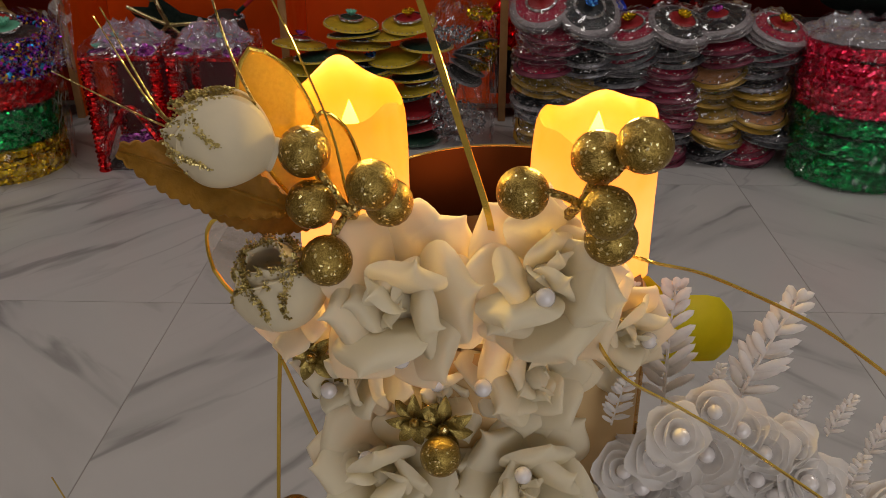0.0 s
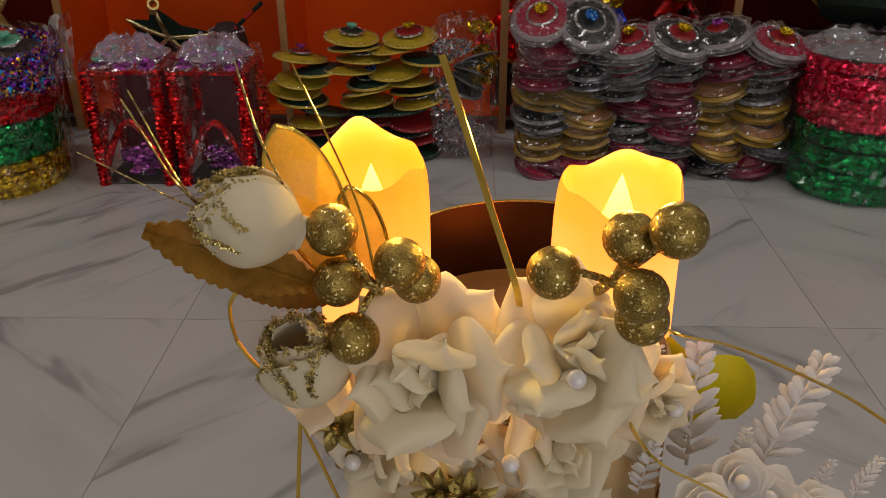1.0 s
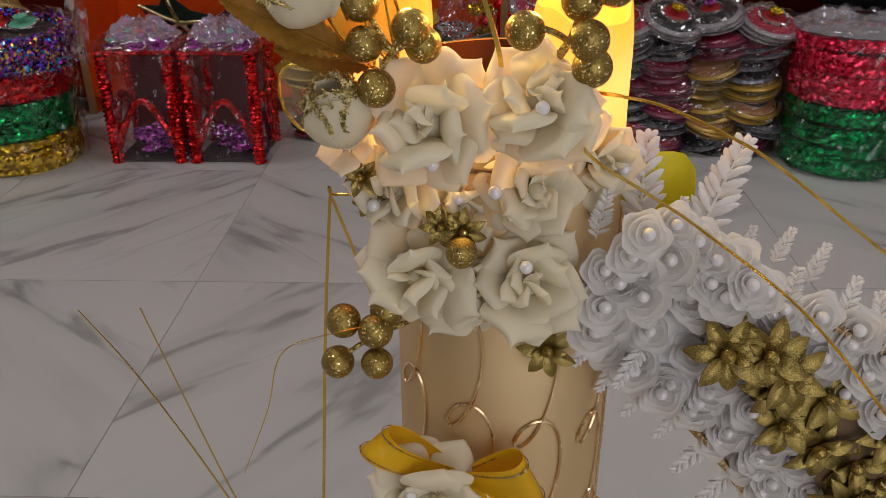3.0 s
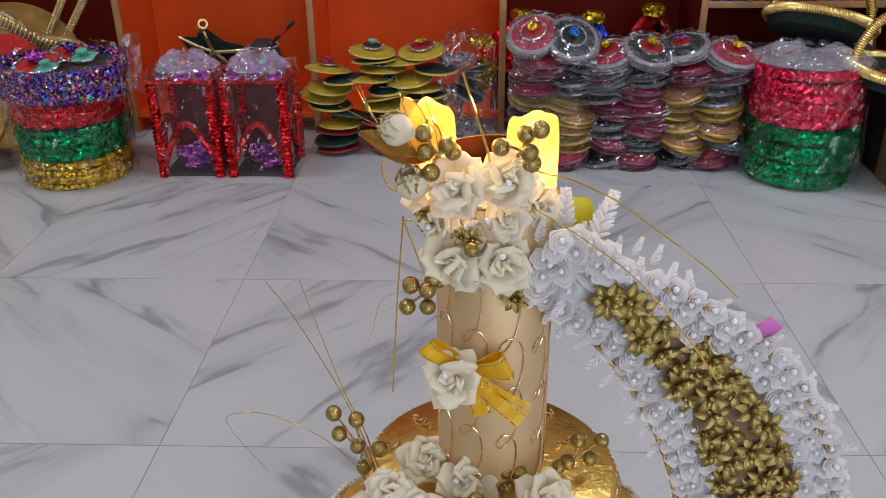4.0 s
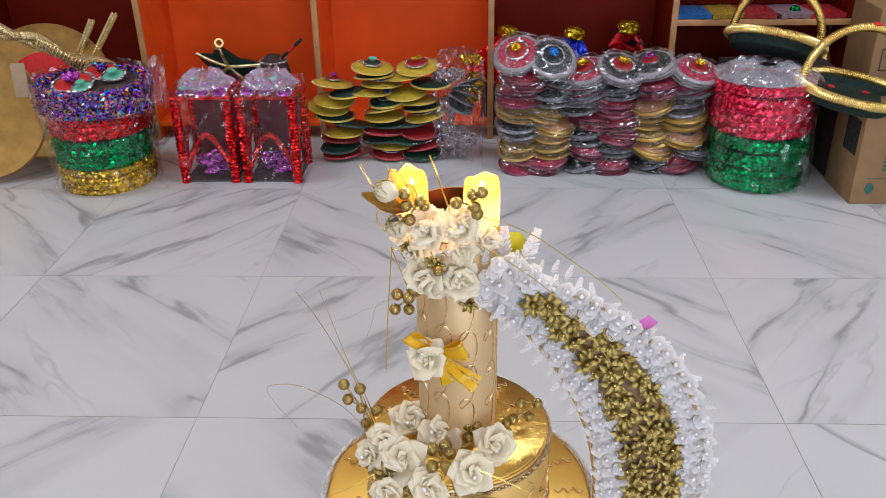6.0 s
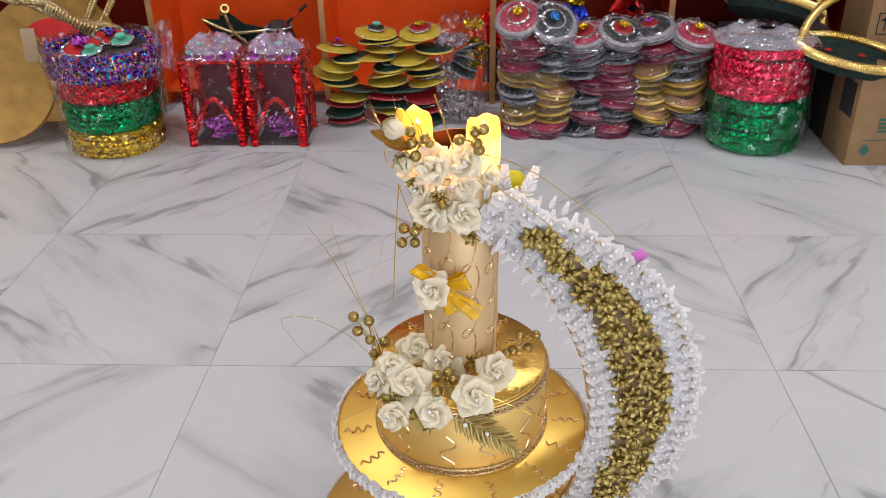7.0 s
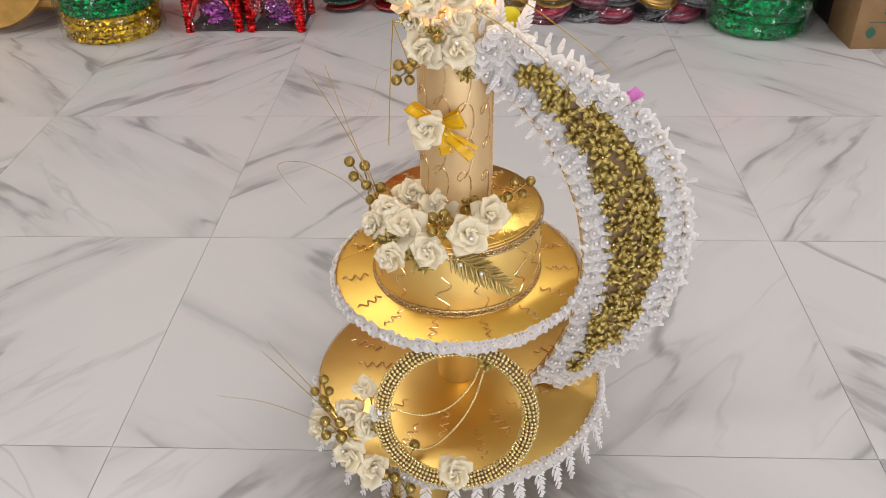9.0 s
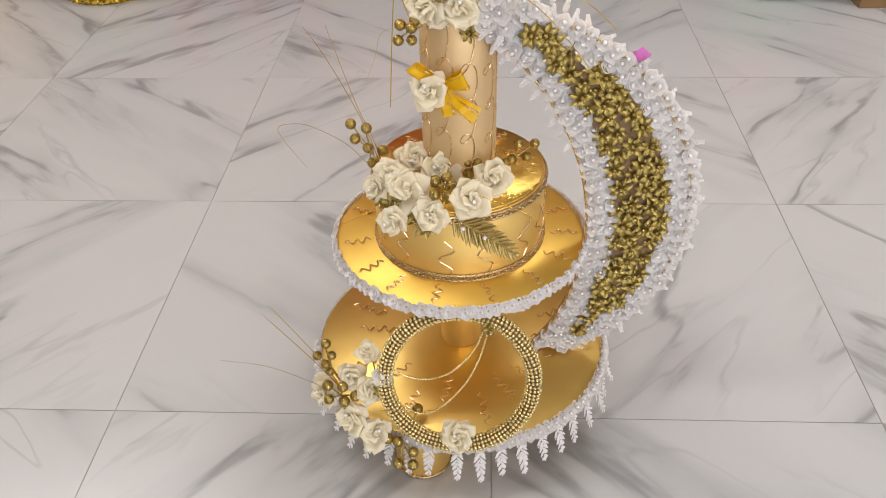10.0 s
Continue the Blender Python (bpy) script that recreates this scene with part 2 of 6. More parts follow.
def marble():
    n = Nodes("polished_marble_tile")
    c = n.coords("Object", True)
    turn = n.node("ShaderNodeMapping", {"Vector": c, "Rotation": (0, 0, radians(-48))}).outputs[0]
    turn = n.node("ShaderNodeMapping", {"Vector": turn, "Scale": (0.75, 3.3, 1.0)}).outputs[0]
    warp = n.node("ShaderNodeTexNoise", {"Vector": turn, "Scale": 1.6, "Detail": 4.0}).outputs[1]
    off = n.node("ShaderNodeVectorMath", {0: warp}, operation="SCALE")
    off.inputs["Scale"].default_value = 0.34
    p = n.node("ShaderNodeVectorMath", {0: turn, 1: off.outputs[0]}, operation="ADD").outputs[0]

    def ridge(scale, seed):
        q = n.node("ShaderNodeMapping", {"Vector": p, "Location": (seed, seed * 0.7, 0)}).outputs[0]
        return n.math("ABSOLUTE", n.math("SUBTRACT", n.noise(q, scale, 4, 0.45), 0.5))

    # soft grey bands, some with a thin dark core, and a few hair veins between them
    main, side = ridge(1.1, 3.1), ridge(1.7, 7.7)
    where, spots = n.noise(p, 1.9, 3), n.noise(p, 5.0, 4)
    band = n.math("MULTIPLY", n.ramp(main, (0.0, 1.0), (0.030, 0.45), (0.085, 0.0)), n.ramp(where, (0.36, 0.0), (0.56, 1.0)))
    core = n.math("MULTIPLY", n.ramp(main, (0.0, 1.0), (0.008, 0.8), (0.020, 0.0)), n.ramp(spots, (0.44, 0.0), (0.58, 1.0)))
    hair = n.math("MULTIPLY", n.ramp(side, (0.0, 1.0), (0.014, 0.0)), n.ramp(where, (0.46, 0.0), (0.64, 1.0)))
    cloud = n.ramp(n.noise(p, 1.3, 5), (0.3, 0.0), (0.8, 1.0))
    col = n.mix(n.math("MULTIPLY", cloud, 0.35), (0.562, 0.547, 0.532), (0.47, 0.46, 0.447))
    col = n.mix(n.math("MULTIPLY", band, 0.48), col, (0.30, 0.295, 0.29))
    col = n.mix(n.math("MULTIPLY", hair, 0.34), col, (0.24, 0.235, 0.23))
    col = n.mix(n.math("MULTIPLY", core, 0.56), col, (0.17, 0.165, 0.16))
    n.set(color=col, rough=n.ramp(n.noise(c, 9, 4), (0.3, 0.16), (0.7, 0.26)), spec=0.45, normal=n.bump(n.noise(c, 60, 2), 0.02, 0.001))
    return n.mat


M_TILE = marble()
M_GROUT = plain("grout", (0.40, 0.36, 0.32), 0.9)
M_WALL = plain("painted_wall", (0.75, 0.73, 0.68), 0.8, var=0.08, scale=6)
M_WALL_TAN = plain("tan_reflection_wall", (0.40, 0.28, 0.18), 0.8, var=0.1, scale=6)
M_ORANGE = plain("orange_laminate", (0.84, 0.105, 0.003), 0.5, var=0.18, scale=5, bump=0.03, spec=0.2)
# darker copy of the laminate: the shade of the dim bays as colour
M_ORANGE_SHADE = plain("shaded_orange_laminate", (0.17, 0.010, 0.002), 0.6, var=0.25, scale=5, bump=0.03, spec=0.12)
M_WOOD = plain("varnished_wood_edge", (0.50, 0.25, 0.09), 0.45, var=0.35, scale=20)
M_GOLD_DISC = foil("satin_gold_card", (0.95, 0.63, 0.13), 0.36, 0.02, 40)
M_GOLD_BASE = foil("brushed_gold_card", (0.86, 0.59, 0.17), 0.34, 0.02, 40)
M_GOLD_FOIL = foil("crinkled_gold_foil", (0.96, 0.65, 0.15), 0.24, 0.65, 90)
M_GOLD_SIDE = foil("matt_gold_card", (0.88, 0.61, 0.19), 0.42, 0.06, 40, 0.8)
M_PILLAR = foil("champagne_satin_paper", (0.74, 0.53, 0.27), 0.45, 0.08, 50, 0.55)
M_BOARD = plain("brown_backing_board", (0.22, 0.13, 0.055), 0.6)
M_COLLAR = foil("bronze_paper", (0.075, 0.036, 0.026), 0.25, 0.04, 50, 1.0)
M_GOLD_METAL = plain("bright_gold_metal", (0.80, 0.56, 0.20), 0.22, 1.0, 0.2, 60)
M_GOLD_BEAD = plain("pale_gold_beads", (0.90, 0.76, 0.38), 0.26, 1.0, 0.15, 90)
M_WIRE = plain("copper_gold_wire", (0.95, 0.71, 0.41), 0.25, 1.0, 0.2, 60)
M_STRIP = plain("gold_tinsel_strip", (0.95, 0.66, 0.12), 0.18, 1.0, 0.3, 80)
M_BALL = glitter("gold_glitter", (0.20, 0.13, 0.025), (0.56, 0.40, 0.11), 34.0, 0.55, 0.34, 0.9, None, (1.0, 0.85, 0.42))
M_GFLOWER = glitter("antique_gold_glitter", (0.21, 0.145, 0.036), (0.56, 0.425, 0.125), 60.0, 0.45, 0.33, 0.9)
M_BRAID = glitter("antique_gold_braid", (0.34, 0.22, 0.09), (0.86, 0.64, 0.34), 800.0, 0.6, 0.33)
M_GFERN = plain("matt_gold_fern", (0.56, 0.41, 0.13), 0.45, 0.6, 0.35, 40)
M_GFLAKE = glitter("gold_glitter_flakes", (0.40, 0.30, 0.09), (0.9, 0.75, 0.32), 14.0)
M_GSTICK = glitter("gold_glitter_stick", (0.30, 0.20, 0.05), (0.9, 0.75, 0.32), 1500.0)
M_GLEAF = cloth_like("gold_fabric_leaf", (0.46, 0.23, 0.028), 0.5, 0.3, 0.35, 9, 0.5)
M_ROSE = cloth_like("cream_foam_petal", (1.0, 0.935, 0.755), 0.5, 0.48, 0.03, 2.5, 0.05)
M_BUD = cloth_like("ivory_foam_bud", (0.97, 0.87, 0.64), 0.6, 0.36, 0.08, 2.5, 0.08)
M_WHITE = cloth_like("white_organza", (1.0, 0.97, 0.94), 0.32, 0.3, 0.02, 3, 0.2, 0.32)
M_TULLE = cloth_like("white_tulle", (0.97, 0.945, 0.925), 0.6, 0.2, 0.08, 300, 0.3)
M_LACE = cloth_like("white_lace_fern", (1.0, 0.965, 0.94), 0.6, 0.3, 0.08, 8, 0.2)
M_YELLOW = cloth_like("lime_yellow_satin", (0.92, 0.84, 0.02), 0.4, 0.4, 0.15, 80)
M_PINK = cloth_like("pink_satin", (0.85, 0.30, 0.72), 0.4, 0.4, 0.12, 80)
M_BOW = cloth_like("yellow_gold_ribbon", (1.0, 0.64, 0.01), 0.25, 0.32, 0.12, 60, 0.1, 0.12)
# one net in two colours: candle glow painted in, then shade
M_NET = cloth_like("candle_lit_net", (0.85, 0.52, 0.04), 0.5, 0.28, 0.2, 900, 0.3, 0.52)
M_SHADED_NET = cloth_like("shaded_net", (0.62, 0.52, 0.40), 0.5, 0.04, 0.2, 900, 0.3, 0.85)
M_PEARL = plain("pearl", (0.84, 0.79, 0.77), 0.16, 0.08, 0.06, 90, 0.0, 0.8)
M_PLASTIC = see_through("clear_wrap", (0.99, 0.99, 0.995), 1.2, 40, 1.1, 0.004)
M_PURPLE_WRAP = see_through("lilac_wrap", (0.92, 0.84, 0.97), 2.0, 60, 1.0, 0.20)
M_CARTON = plain("brown_cardboard", (0.30, 0.175, 0.075), 0.85, 0, 0.2, 12)
# near-black for dark boards, and for shade behind the hoops and carton
M_DARK = plain("dark_board_and_shade", (0.035, 0.02, 0.018), 0.7)
M_TAPE = plain("packing_tape", (0.46, 0.33, 0.19), 0.25, 0, 0.1, 30)
M_PRINT = plain("dark_green_print", (0.04, 0.13, 0.09), 0.8)
M_BLACK = plain("black_print", (0.02, 0.02, 0.02), 0.8)
M_GREEN_FELT = plain("dark_green_felt", (0.004, 0.018, 0.012), 0.9)
M_RED_FELT = plain("red_felt", (0.55, 0.015, 0.012), 0.9)
M_TAN = plain("tan_gold_board", (0.60, 0.35, 0.085), 0.42, 0.5, 0.4, 16, 0.5)
M_TAG = plain("cream_card", (0.40, 0.28, 0.16), 0.7)
M_RED = glitter("red_tinsel", (0.45, 0.004, 0.006), (1.0, 0.03, 0.028), 120.0, 1.1, 0.18, 0.8)
M_PINKT = glitter("pink_tinsel", (0.60, 0.008, 0.045), (1.0, 0.07, 0.16), 120.0, 1.1, 0.18, 0.8)
M_GREEN = glitter("green_tinsel", (0.002, 0.10, 0.025), (0.010, 0.60, 0.15), 120.0, 1.1, 0.18, 0.8)
M_GOLDT = glitter("gold_tinsel", (0.42, 0.25, 0.005), (1.0, 0.70, 0.02), 120.0, 1.1, 0.18, 0.8)
M_SILVER = glitter("silver_tinsel", (0.45, 0.45, 0.47), (0.98, 0.98, 1.0), 150.0, 1.2, 0.22, 0.85)
# near-black hues are dark tinsel and the shaded gaps between strands
M_MULTI = glitter("rainbow_tinsel", (0.10, 0.02, 0.15), (1, 1, 1), 150.0, 1.3, 0.14, 0.7,
                  [(0.06, 0.03, 0.7), (0.8, 0.06, 0.8), (0.02, 0.01, 0.05), (0.01, 0.45, 0.95), (1.0, 0.60, 0.02), (0.05, 0.01, 0.08), (0.5, 0.02, 0.06), (0.08, 0.01, 0.14), (0.30, 0.04, 0.85)])


def wax():
    n = Nodes("glowing_candle_wax")
    c = n.coords("Object")
    up = n.node("ShaderNodeSeparateXYZ", {0: c}).outputs[2]
    k = n.math("ADD", n.math("MULTIPLY", up, 14.0), n.math("MULTIPLY", n.noise(c, 60, 3), 0.35))
    col = n.ramp(k, (0.0, (0.67, 0.22, 0.017)), (0.45, (1.0, 0.30, 0.058)), (0.80, (0.72, 0.215, 0.016)), (1.0, (0.50, 0.172, 0.004)))
    n.set(color=(0.22, 0.075, 0.005), rough=0.5, emit=col, power=9.0, normal=n.bump(n.noise(c, 90, 3), 0.2, 0.002))
    return n.mat


def flame():
    n = Nodes("candle_flame_bulb")
    n.set(color=(1, 0.8, 0.3), emit=(1.0, 0.52, 0.06), power=12.0)
    return n.mat


M_WAX, M_FLAME = wax(), flame()

# ---- the room ----
floor = solo("floor", one("floor", rbox(6.0, 5.4, 0.1, 0), M_GROUT, False, pose(0, -0.9, -0.1012)), "polished white marble-look tiles with grey veins", "floor", kind="structure")


def wall(name, sx, sy, sz, x, y, z, mat=None, label="plain off-white painted wall"):
    return solo(name, one(name, rbox(sx, sy, sz, 0), mat or M_WALL, False), label, "wall", pose(x, y, z), kind="structure")


# unseen wall; its tan is there to dim what the gold card reflects
wall("wall_back", 6.2, 0.1, 2.8, 0, 2.05, -0.1, M_WALL_TAN, "unseen wall, coloured tan to darken reflections in the gold")
wall("wall_left", 0.1, 5.6, 2.9, -3.05, -0.8, -0.1)
wall("wall_right", 0.1, 5.6, 2.9, 3.05, -0.8, -0.1)
for x0, x1, z0, z1 in ((-3.1, -0.25, -0.1, 2.8), (2.85, 3.1, -0.1, 2.8), (-0.25, 2.85, 2.4, 2.8)):
    wall("wall_front", x1 - x0, 0.1, z1 - z0, (x0 + x1) / 2, -3.65, z0)
solo("ceiling", one("ceiling", rbox(6.2, 5.8, 0.1, 0), M_WALL, False), "plain off-white ceiling", "ceiling", pose(0, -0.8, 2.8), kind="structure")

# ---- shelf unit along the back ----
shelf = thing("shelf_unit", (0, 1.8, 0), "open orange laminate shelf unit, shade coloured into some bays, wooden edges", "shelf")
EDGES = [-1.88, -1.24, -0.60, 0.03, 0.675, 1.315, 1.95]
for i, x in enumerate(EDGES):
    part("divider", one("divider", rbox(0.018, 0.30, 0.82, 0.001), M_ORANGE_SHADE if i in (0, 4, 5, 6) else M_ORANGE, False), shelf, pose(x, 1.83, 0))
    part("edge_strip", one("edge_strip", rbox(0.022, 0.012, 0.82, 0.003), M_WOOD), shelf, pose(x, 1.674, 0), "varnished wooden edge strip")
for i in range(6):
    a, b = EDGES[i] + 0.0095, EDGES[i + 1] - 0.0095
    # bays in shade get the darker laminate colour
    mat = M_ORANGE if i in (1, 2) else M_ORANGE_SHADE
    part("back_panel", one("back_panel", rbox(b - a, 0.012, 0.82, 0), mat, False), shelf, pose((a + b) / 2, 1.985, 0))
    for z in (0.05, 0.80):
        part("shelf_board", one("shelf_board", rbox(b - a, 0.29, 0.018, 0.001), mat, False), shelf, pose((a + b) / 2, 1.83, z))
a, b = EDGES[4] + 0.0095, EDGES[5] - 0.0095
part("shelf_board", one("shelf_board", rbox(b - a, 0.28, 0.018, 0.001), M_ORANGE_SHADE, False), shelf, pose((a + b) / 2, 1.83, 0.42))
part("edge_strip", one("edge_strip", rbox(b - a, 0.012, 0.022, 0.003), M_WOOD), shelf, pose((a + b) / 2, 1.684, 0.418))

# ---- flowers, berries and leaves, shared meshes ----


def petal_fn(length, lean, spread, fold, tip=0.16, r0=0.07, z0=0.0, wave=0.0):
    """A rose petal of unit rose radius: lean gives its slope from upright at the root, the middle and the tip;
    the sides roll back and the end runs out into a point."""
    a0, a1, a2 = (radians(a) for a in lean)
    steps, r, z, line = 40, r0, z0, [(r0, z0, a0)]
    for k in range(steps):
        t = (k + 0.5) / steps
        a = a0 + (a1 - a0) * t / 0.66 if t < 0.66 else a1 + (a2 - a1) * ((t - 0.66) / 0.34) ** 1.4
        r, z = r + length / steps * math.sin(a), z + length / steps * math.cos(a)
        line.append((r, z, a))

    def fn(u, s):
        v = s * (1 - tip * 0.25)
        if s < 0.45:
            k = 0.40 + 0.60 * math.sin(0.5 * math.pi * s / 0.45)
        elif s < 0.76:
            k = math.sqrt(1 - ((s - 0.45) / 0.46) ** 2)
        else:
            k = 0.739 * max(0.0, 1 - (s - 0.76) / 0.24) ** (0.7 + 6.0 * tip) + 0.004
        p = s * steps
        i = min(int(p), steps - 1)
        r, z, a = (line[i][q] + (line[i + 1][q] - line[i][q]) * (p - i) for q in range(3))
        x = u * k
        back = fold * abs(u) ** 2.6 * (0.15 + 0.85 * v) * math.sqrt(k)
        r += back * math.cos(a) + 0.030 * math.sin(3.1 * x + 5 * v + wave) * v
        z -= back * math.sin(a) + 0.022 * math.sin(2.3 * x - 4 * v + 2 * wave) * v
        b = x * radians(spread) + 0.05 * math.sin(4 * v + wave) * v
        return (r * math.cos(b), r * math.sin(b), z)

    return fn


def petal_meshes(tagname, mat):
    """Three kinds of petal for each ring, the outermost first."""
    rings = ((1.00, (60, 82, 112), 44, 0.26), (1.04, (38, 58, 118), 48, 0.30), (0.98, (16, 36, 108), 54, 0.28), (0.86, (0, 10, 74), 74, 0.18))
    return [[one(tagname, sheet(petal_fn(length * (1, 1.06, 0.95)[k], (a, b + (0, -6, 6)[k], c + (0, 16, 38)[k]), spread, fold * (1, 1.35, 0.8)[k],
                                         (0.12, 0.20, 0.05)[k], 0.07, 0.0, 2.1 * k), 12, 28, 0.012), mat) for k in range(3)] for length, (a, b, c), spread, fold in rings]


def heart_shape():
    """The rolled centre of a rose."""
    def fn(u, v):
        a = (u + 1) * 3.4 * math.pi / 2
        r = (0.02 + 0.05 * (u + 1)) * (1 + 0.25 * math.sin(v * 2.6))
        return (r * math.cos(a), r * math.sin(a), v * (0.62 - 0.03 * (u + 1)) - 0.08)
    v, f = sheet(fn, 22, 4, 0.03)
    w, g = lathe([(0.0001, -0.10), (0.22, -0.08), (0.20, 0.18), (0.15, 0.42), (0.08, 0.56), (0.0001, 0.60)], 14)
    return v + w, f + [tuple(a + len(v) for a in q) for q in g]


def egg_fn(spread, fat, tall, flare):
    def fn(u, v):
        w = radians(spread) * (1.0 if v < 0.6 else max(0.0, 1 - ((v - 0.6) / 0.4) ** 3.2) ** 0.6 + 0.01)
        c = max(0.0, v - 0.72) / 0.28
        r = fat * math.sin(math.pi * (0.10 + 0.80 * v)) ** 0.8 + flare * c * c + 0.06 * abs(u) ** 3 * v
        return (r * math.cos(u * w), r * math.sin(u * w), tall * v + 0.03 * math.sin(3 * u) * v)
    return fn


BUD_OUT, BUD_IN = egg_fn(72, 0.55, 1.05, 0.10), egg_fn(85, 0.40, 1.18, 0.02)
PETALS = petal_meshes("petal", M_ROSE)
BUD_PETALS = [one("petal", sheet(BUD_OUT, 14, 16, 0.024), M_BUD), one("petal", sheet(BUD_IN, 14, 16, 0.024), M_BUD)]
HEART = one("rose", heart_shape(), M_ROSE)
HEART_BUD = one("rose_bud", heart_shape(), M_BUD)
PEARL = one("pearl", sphere(1.0, 14, 10), M_PEARL)
BERRY = one("berry", sphere(1.0, 20, 14), M_BALL)


def rose(parent, place, way, radius, pearl=None, kinds=(2, 2, 0), layers=(6, 6, 5, 4), label="cream foam rose"):
    turn = R.uniform(0, 6.28)
    m = facing(place, way, turn, radius * 1.10)
    ob = part("rose", HEART, parent, m, label)
    for k, count in enumerate(layers):
        for i in range(count):
            a = 2 * math.pi * (i + 0.5 * (k % 2) + R.uniform(-0.20, 0.20)) / count
            tilt = Matrix.Rotation(R.uniform(-0.40, 0.26), 4, "Y") @ Matrix.Rotation(R.uniform(0.05, 0.40), 4, "X")
            s = R.uniform(0.80, 1.16)
            part("petal", PETALS[k][R.choice(kinds)], ob, m @ Matrix.Rotation(a, 4, "Z") @ tilt @ Matrix.Scale(s, 4))
    if not pearl:
        a, d = R.uniform(0, 6.28), R.uniform(0.15, 0.35)
        spot = m @ Vector((d * math.cos(a), d * math.sin(a), 0.70))
    else:
        spot = Vector(pearl)
    if pearl is not False:
        part("pearl", PEARL, ob, Matrix.Translation(spot) @ Matrix.Scale(0.0025, 4), "white pearl")
    return ob


def rose_bud(parent, place, way, radius):
    m = facing(place, way, R.uniform(0, 6.28), radius)
    ob = part("rose_bud", HEART_BUD, parent, m, "ivory foam rosebud with glittered petal edges")
    turns = []
    for k, count in ((1, 3), (0, 4)):
        for i in range(count):
            a = 2 * math.pi * (i + 0.5 * k + R.uniform(-0.08, 0.08)) / count
            turns.append((a, k))
            part("petal", BUD_PETALS[k], ob, m @ Matrix.Rotation(a, 4, "Z") @ Matrix.Scale(R.uniform(0.95, 1.05), 4))
    for a, k in turns:
        fn = (BUD_OUT, BUD_IN)[k]
        line = [Vector(fn(1, v)) for v in np.linspace(0.62, 1, 14)] + [Vector(fn(-1, v)) for v in np.linspace(1, 0.62, 14)]
        bld = Build()
        for p in line:
            for _ in range(16):
                q = p + Vector((R.gauss(0, 0.020), R.gauss(0, 0.020), R.gauss(0, 0.040)))
                bld.add(sphere(R.uniform(0.008, 0.021), 5, 4), Matrix.Translation(q))
        part("glitter_edge", bld.mesh("glitter_edge", M_GFLAKE, False), ob, m @ Matrix.Rotation(a, 4, "Z"), "coarse gold glitter")
    return ob


def berries(parent, root, places, radius, label="gold glitter berries on wire stems"):
    """A spray of glitter berries; each hangs on a thin stem from the root."""
    root = Vector(root)
    bld = Build()
    mid = sum((Vector(p) for p in places), Vector()) / len(places)
    for p in places:
        p = Vector(p)
        bld.add(tube(smooth_path([root, root.lerp(mid, 0.6), p.lerp(mid, 0.35), p]), 0.0011, 6))
    ob = part("berry_spray", bld.mesh("berry_spray", M_GSTICK), parent, None, label)
    for p in places:
        part("berry", BERRY, ob, facing(p, (R.uniform(-1, 1), R.uniform(-1, 1), R.uniform(-1, 1)), 0, radius * R.uniform(0.95, 1.05)))
    return ob


def fern_mesh(mat, pairs=10, name="lace_fern", plump=1.0):
    """A lace fern of unit length along +x, flat in xy, bent a little."""
    b = Build()
    axis = [Vector((t, 0, 0.10 * t * t)) for t in np.linspace(0, 1, 8)]
    b.add(tube(axis, 0.016, 6, 0.5))
    for i in range(pairs):
        t = 0.06 + 0.88 * i / (pairs - 1)
        L = 0.27 * (1 - 0.62 * t) * (0.75 + 0.5 * min(1.0, 4 * t))
        for s in (-1, 1):
            a = s * radians(52 - 10 * t + 5 * math.sin(3 * i + s))
            c = Vector((t + 0.5 * L * math.cos(a), 0.5 * L * math.sin(a), 0.10 * t * t + 0.05 * math.sin(2.3 * i + s)))
            b.add(sphere(1.0, 8, 6), Matrix.Translation(c) @ Matrix.Rotation(a, 4, "Z") @ Matrix.Rotation(-0.2, 4, "Y") @ Matrix.Diagonal((L * 0.54, 0.050 * plump, 0.024 * plump, 1)))
    b.add(sphere(1.0, 8, 5), Matrix.Translation((1.02, 0, 0.11)) @ Matrix.Diagonal((0.045, 0.035, 0.02, 1)))
    return b.mesh(name, mat)


def ruffle_flower(name, mat, bead=0.29):
    """A small organza rosette of unit radius: soft open cups, one in another, with a pearl in it."""
    b = Build()
    for k, (r0, r1, h, waves, amp) in enumerate(((0.30, 1.08, 0.20, 5, 0.10), (0.24, 0.80, 0.34, 4, 0.08), (0.20, 0.54, 0.42, 3, 0.06))):
        def fn(u, v, r0=r0, r1=r1, h=h, waves=waves, amp=amp, k=k):
            a = math.pi * u
            r = (r0 + (r1 - r0) * math.sin(0.5 * math.pi * v)) * (1 + amp * math.sin(waves * a + k) * v)
            return (r * math.cos(a), r * math.sin(a), h * v ** 2.2 * (1 + 0.30 * math.sin(waves * a + 2 * k)) + 0.05 * k)
        b.add(sheet(fn, 22, 4, 0.012))
    b.add(sphere(bead, 12, 8), Matrix.Translation((0.05, 0, 0.42)), 1)
    return b.mesh(name, [mat, M_PEARL])


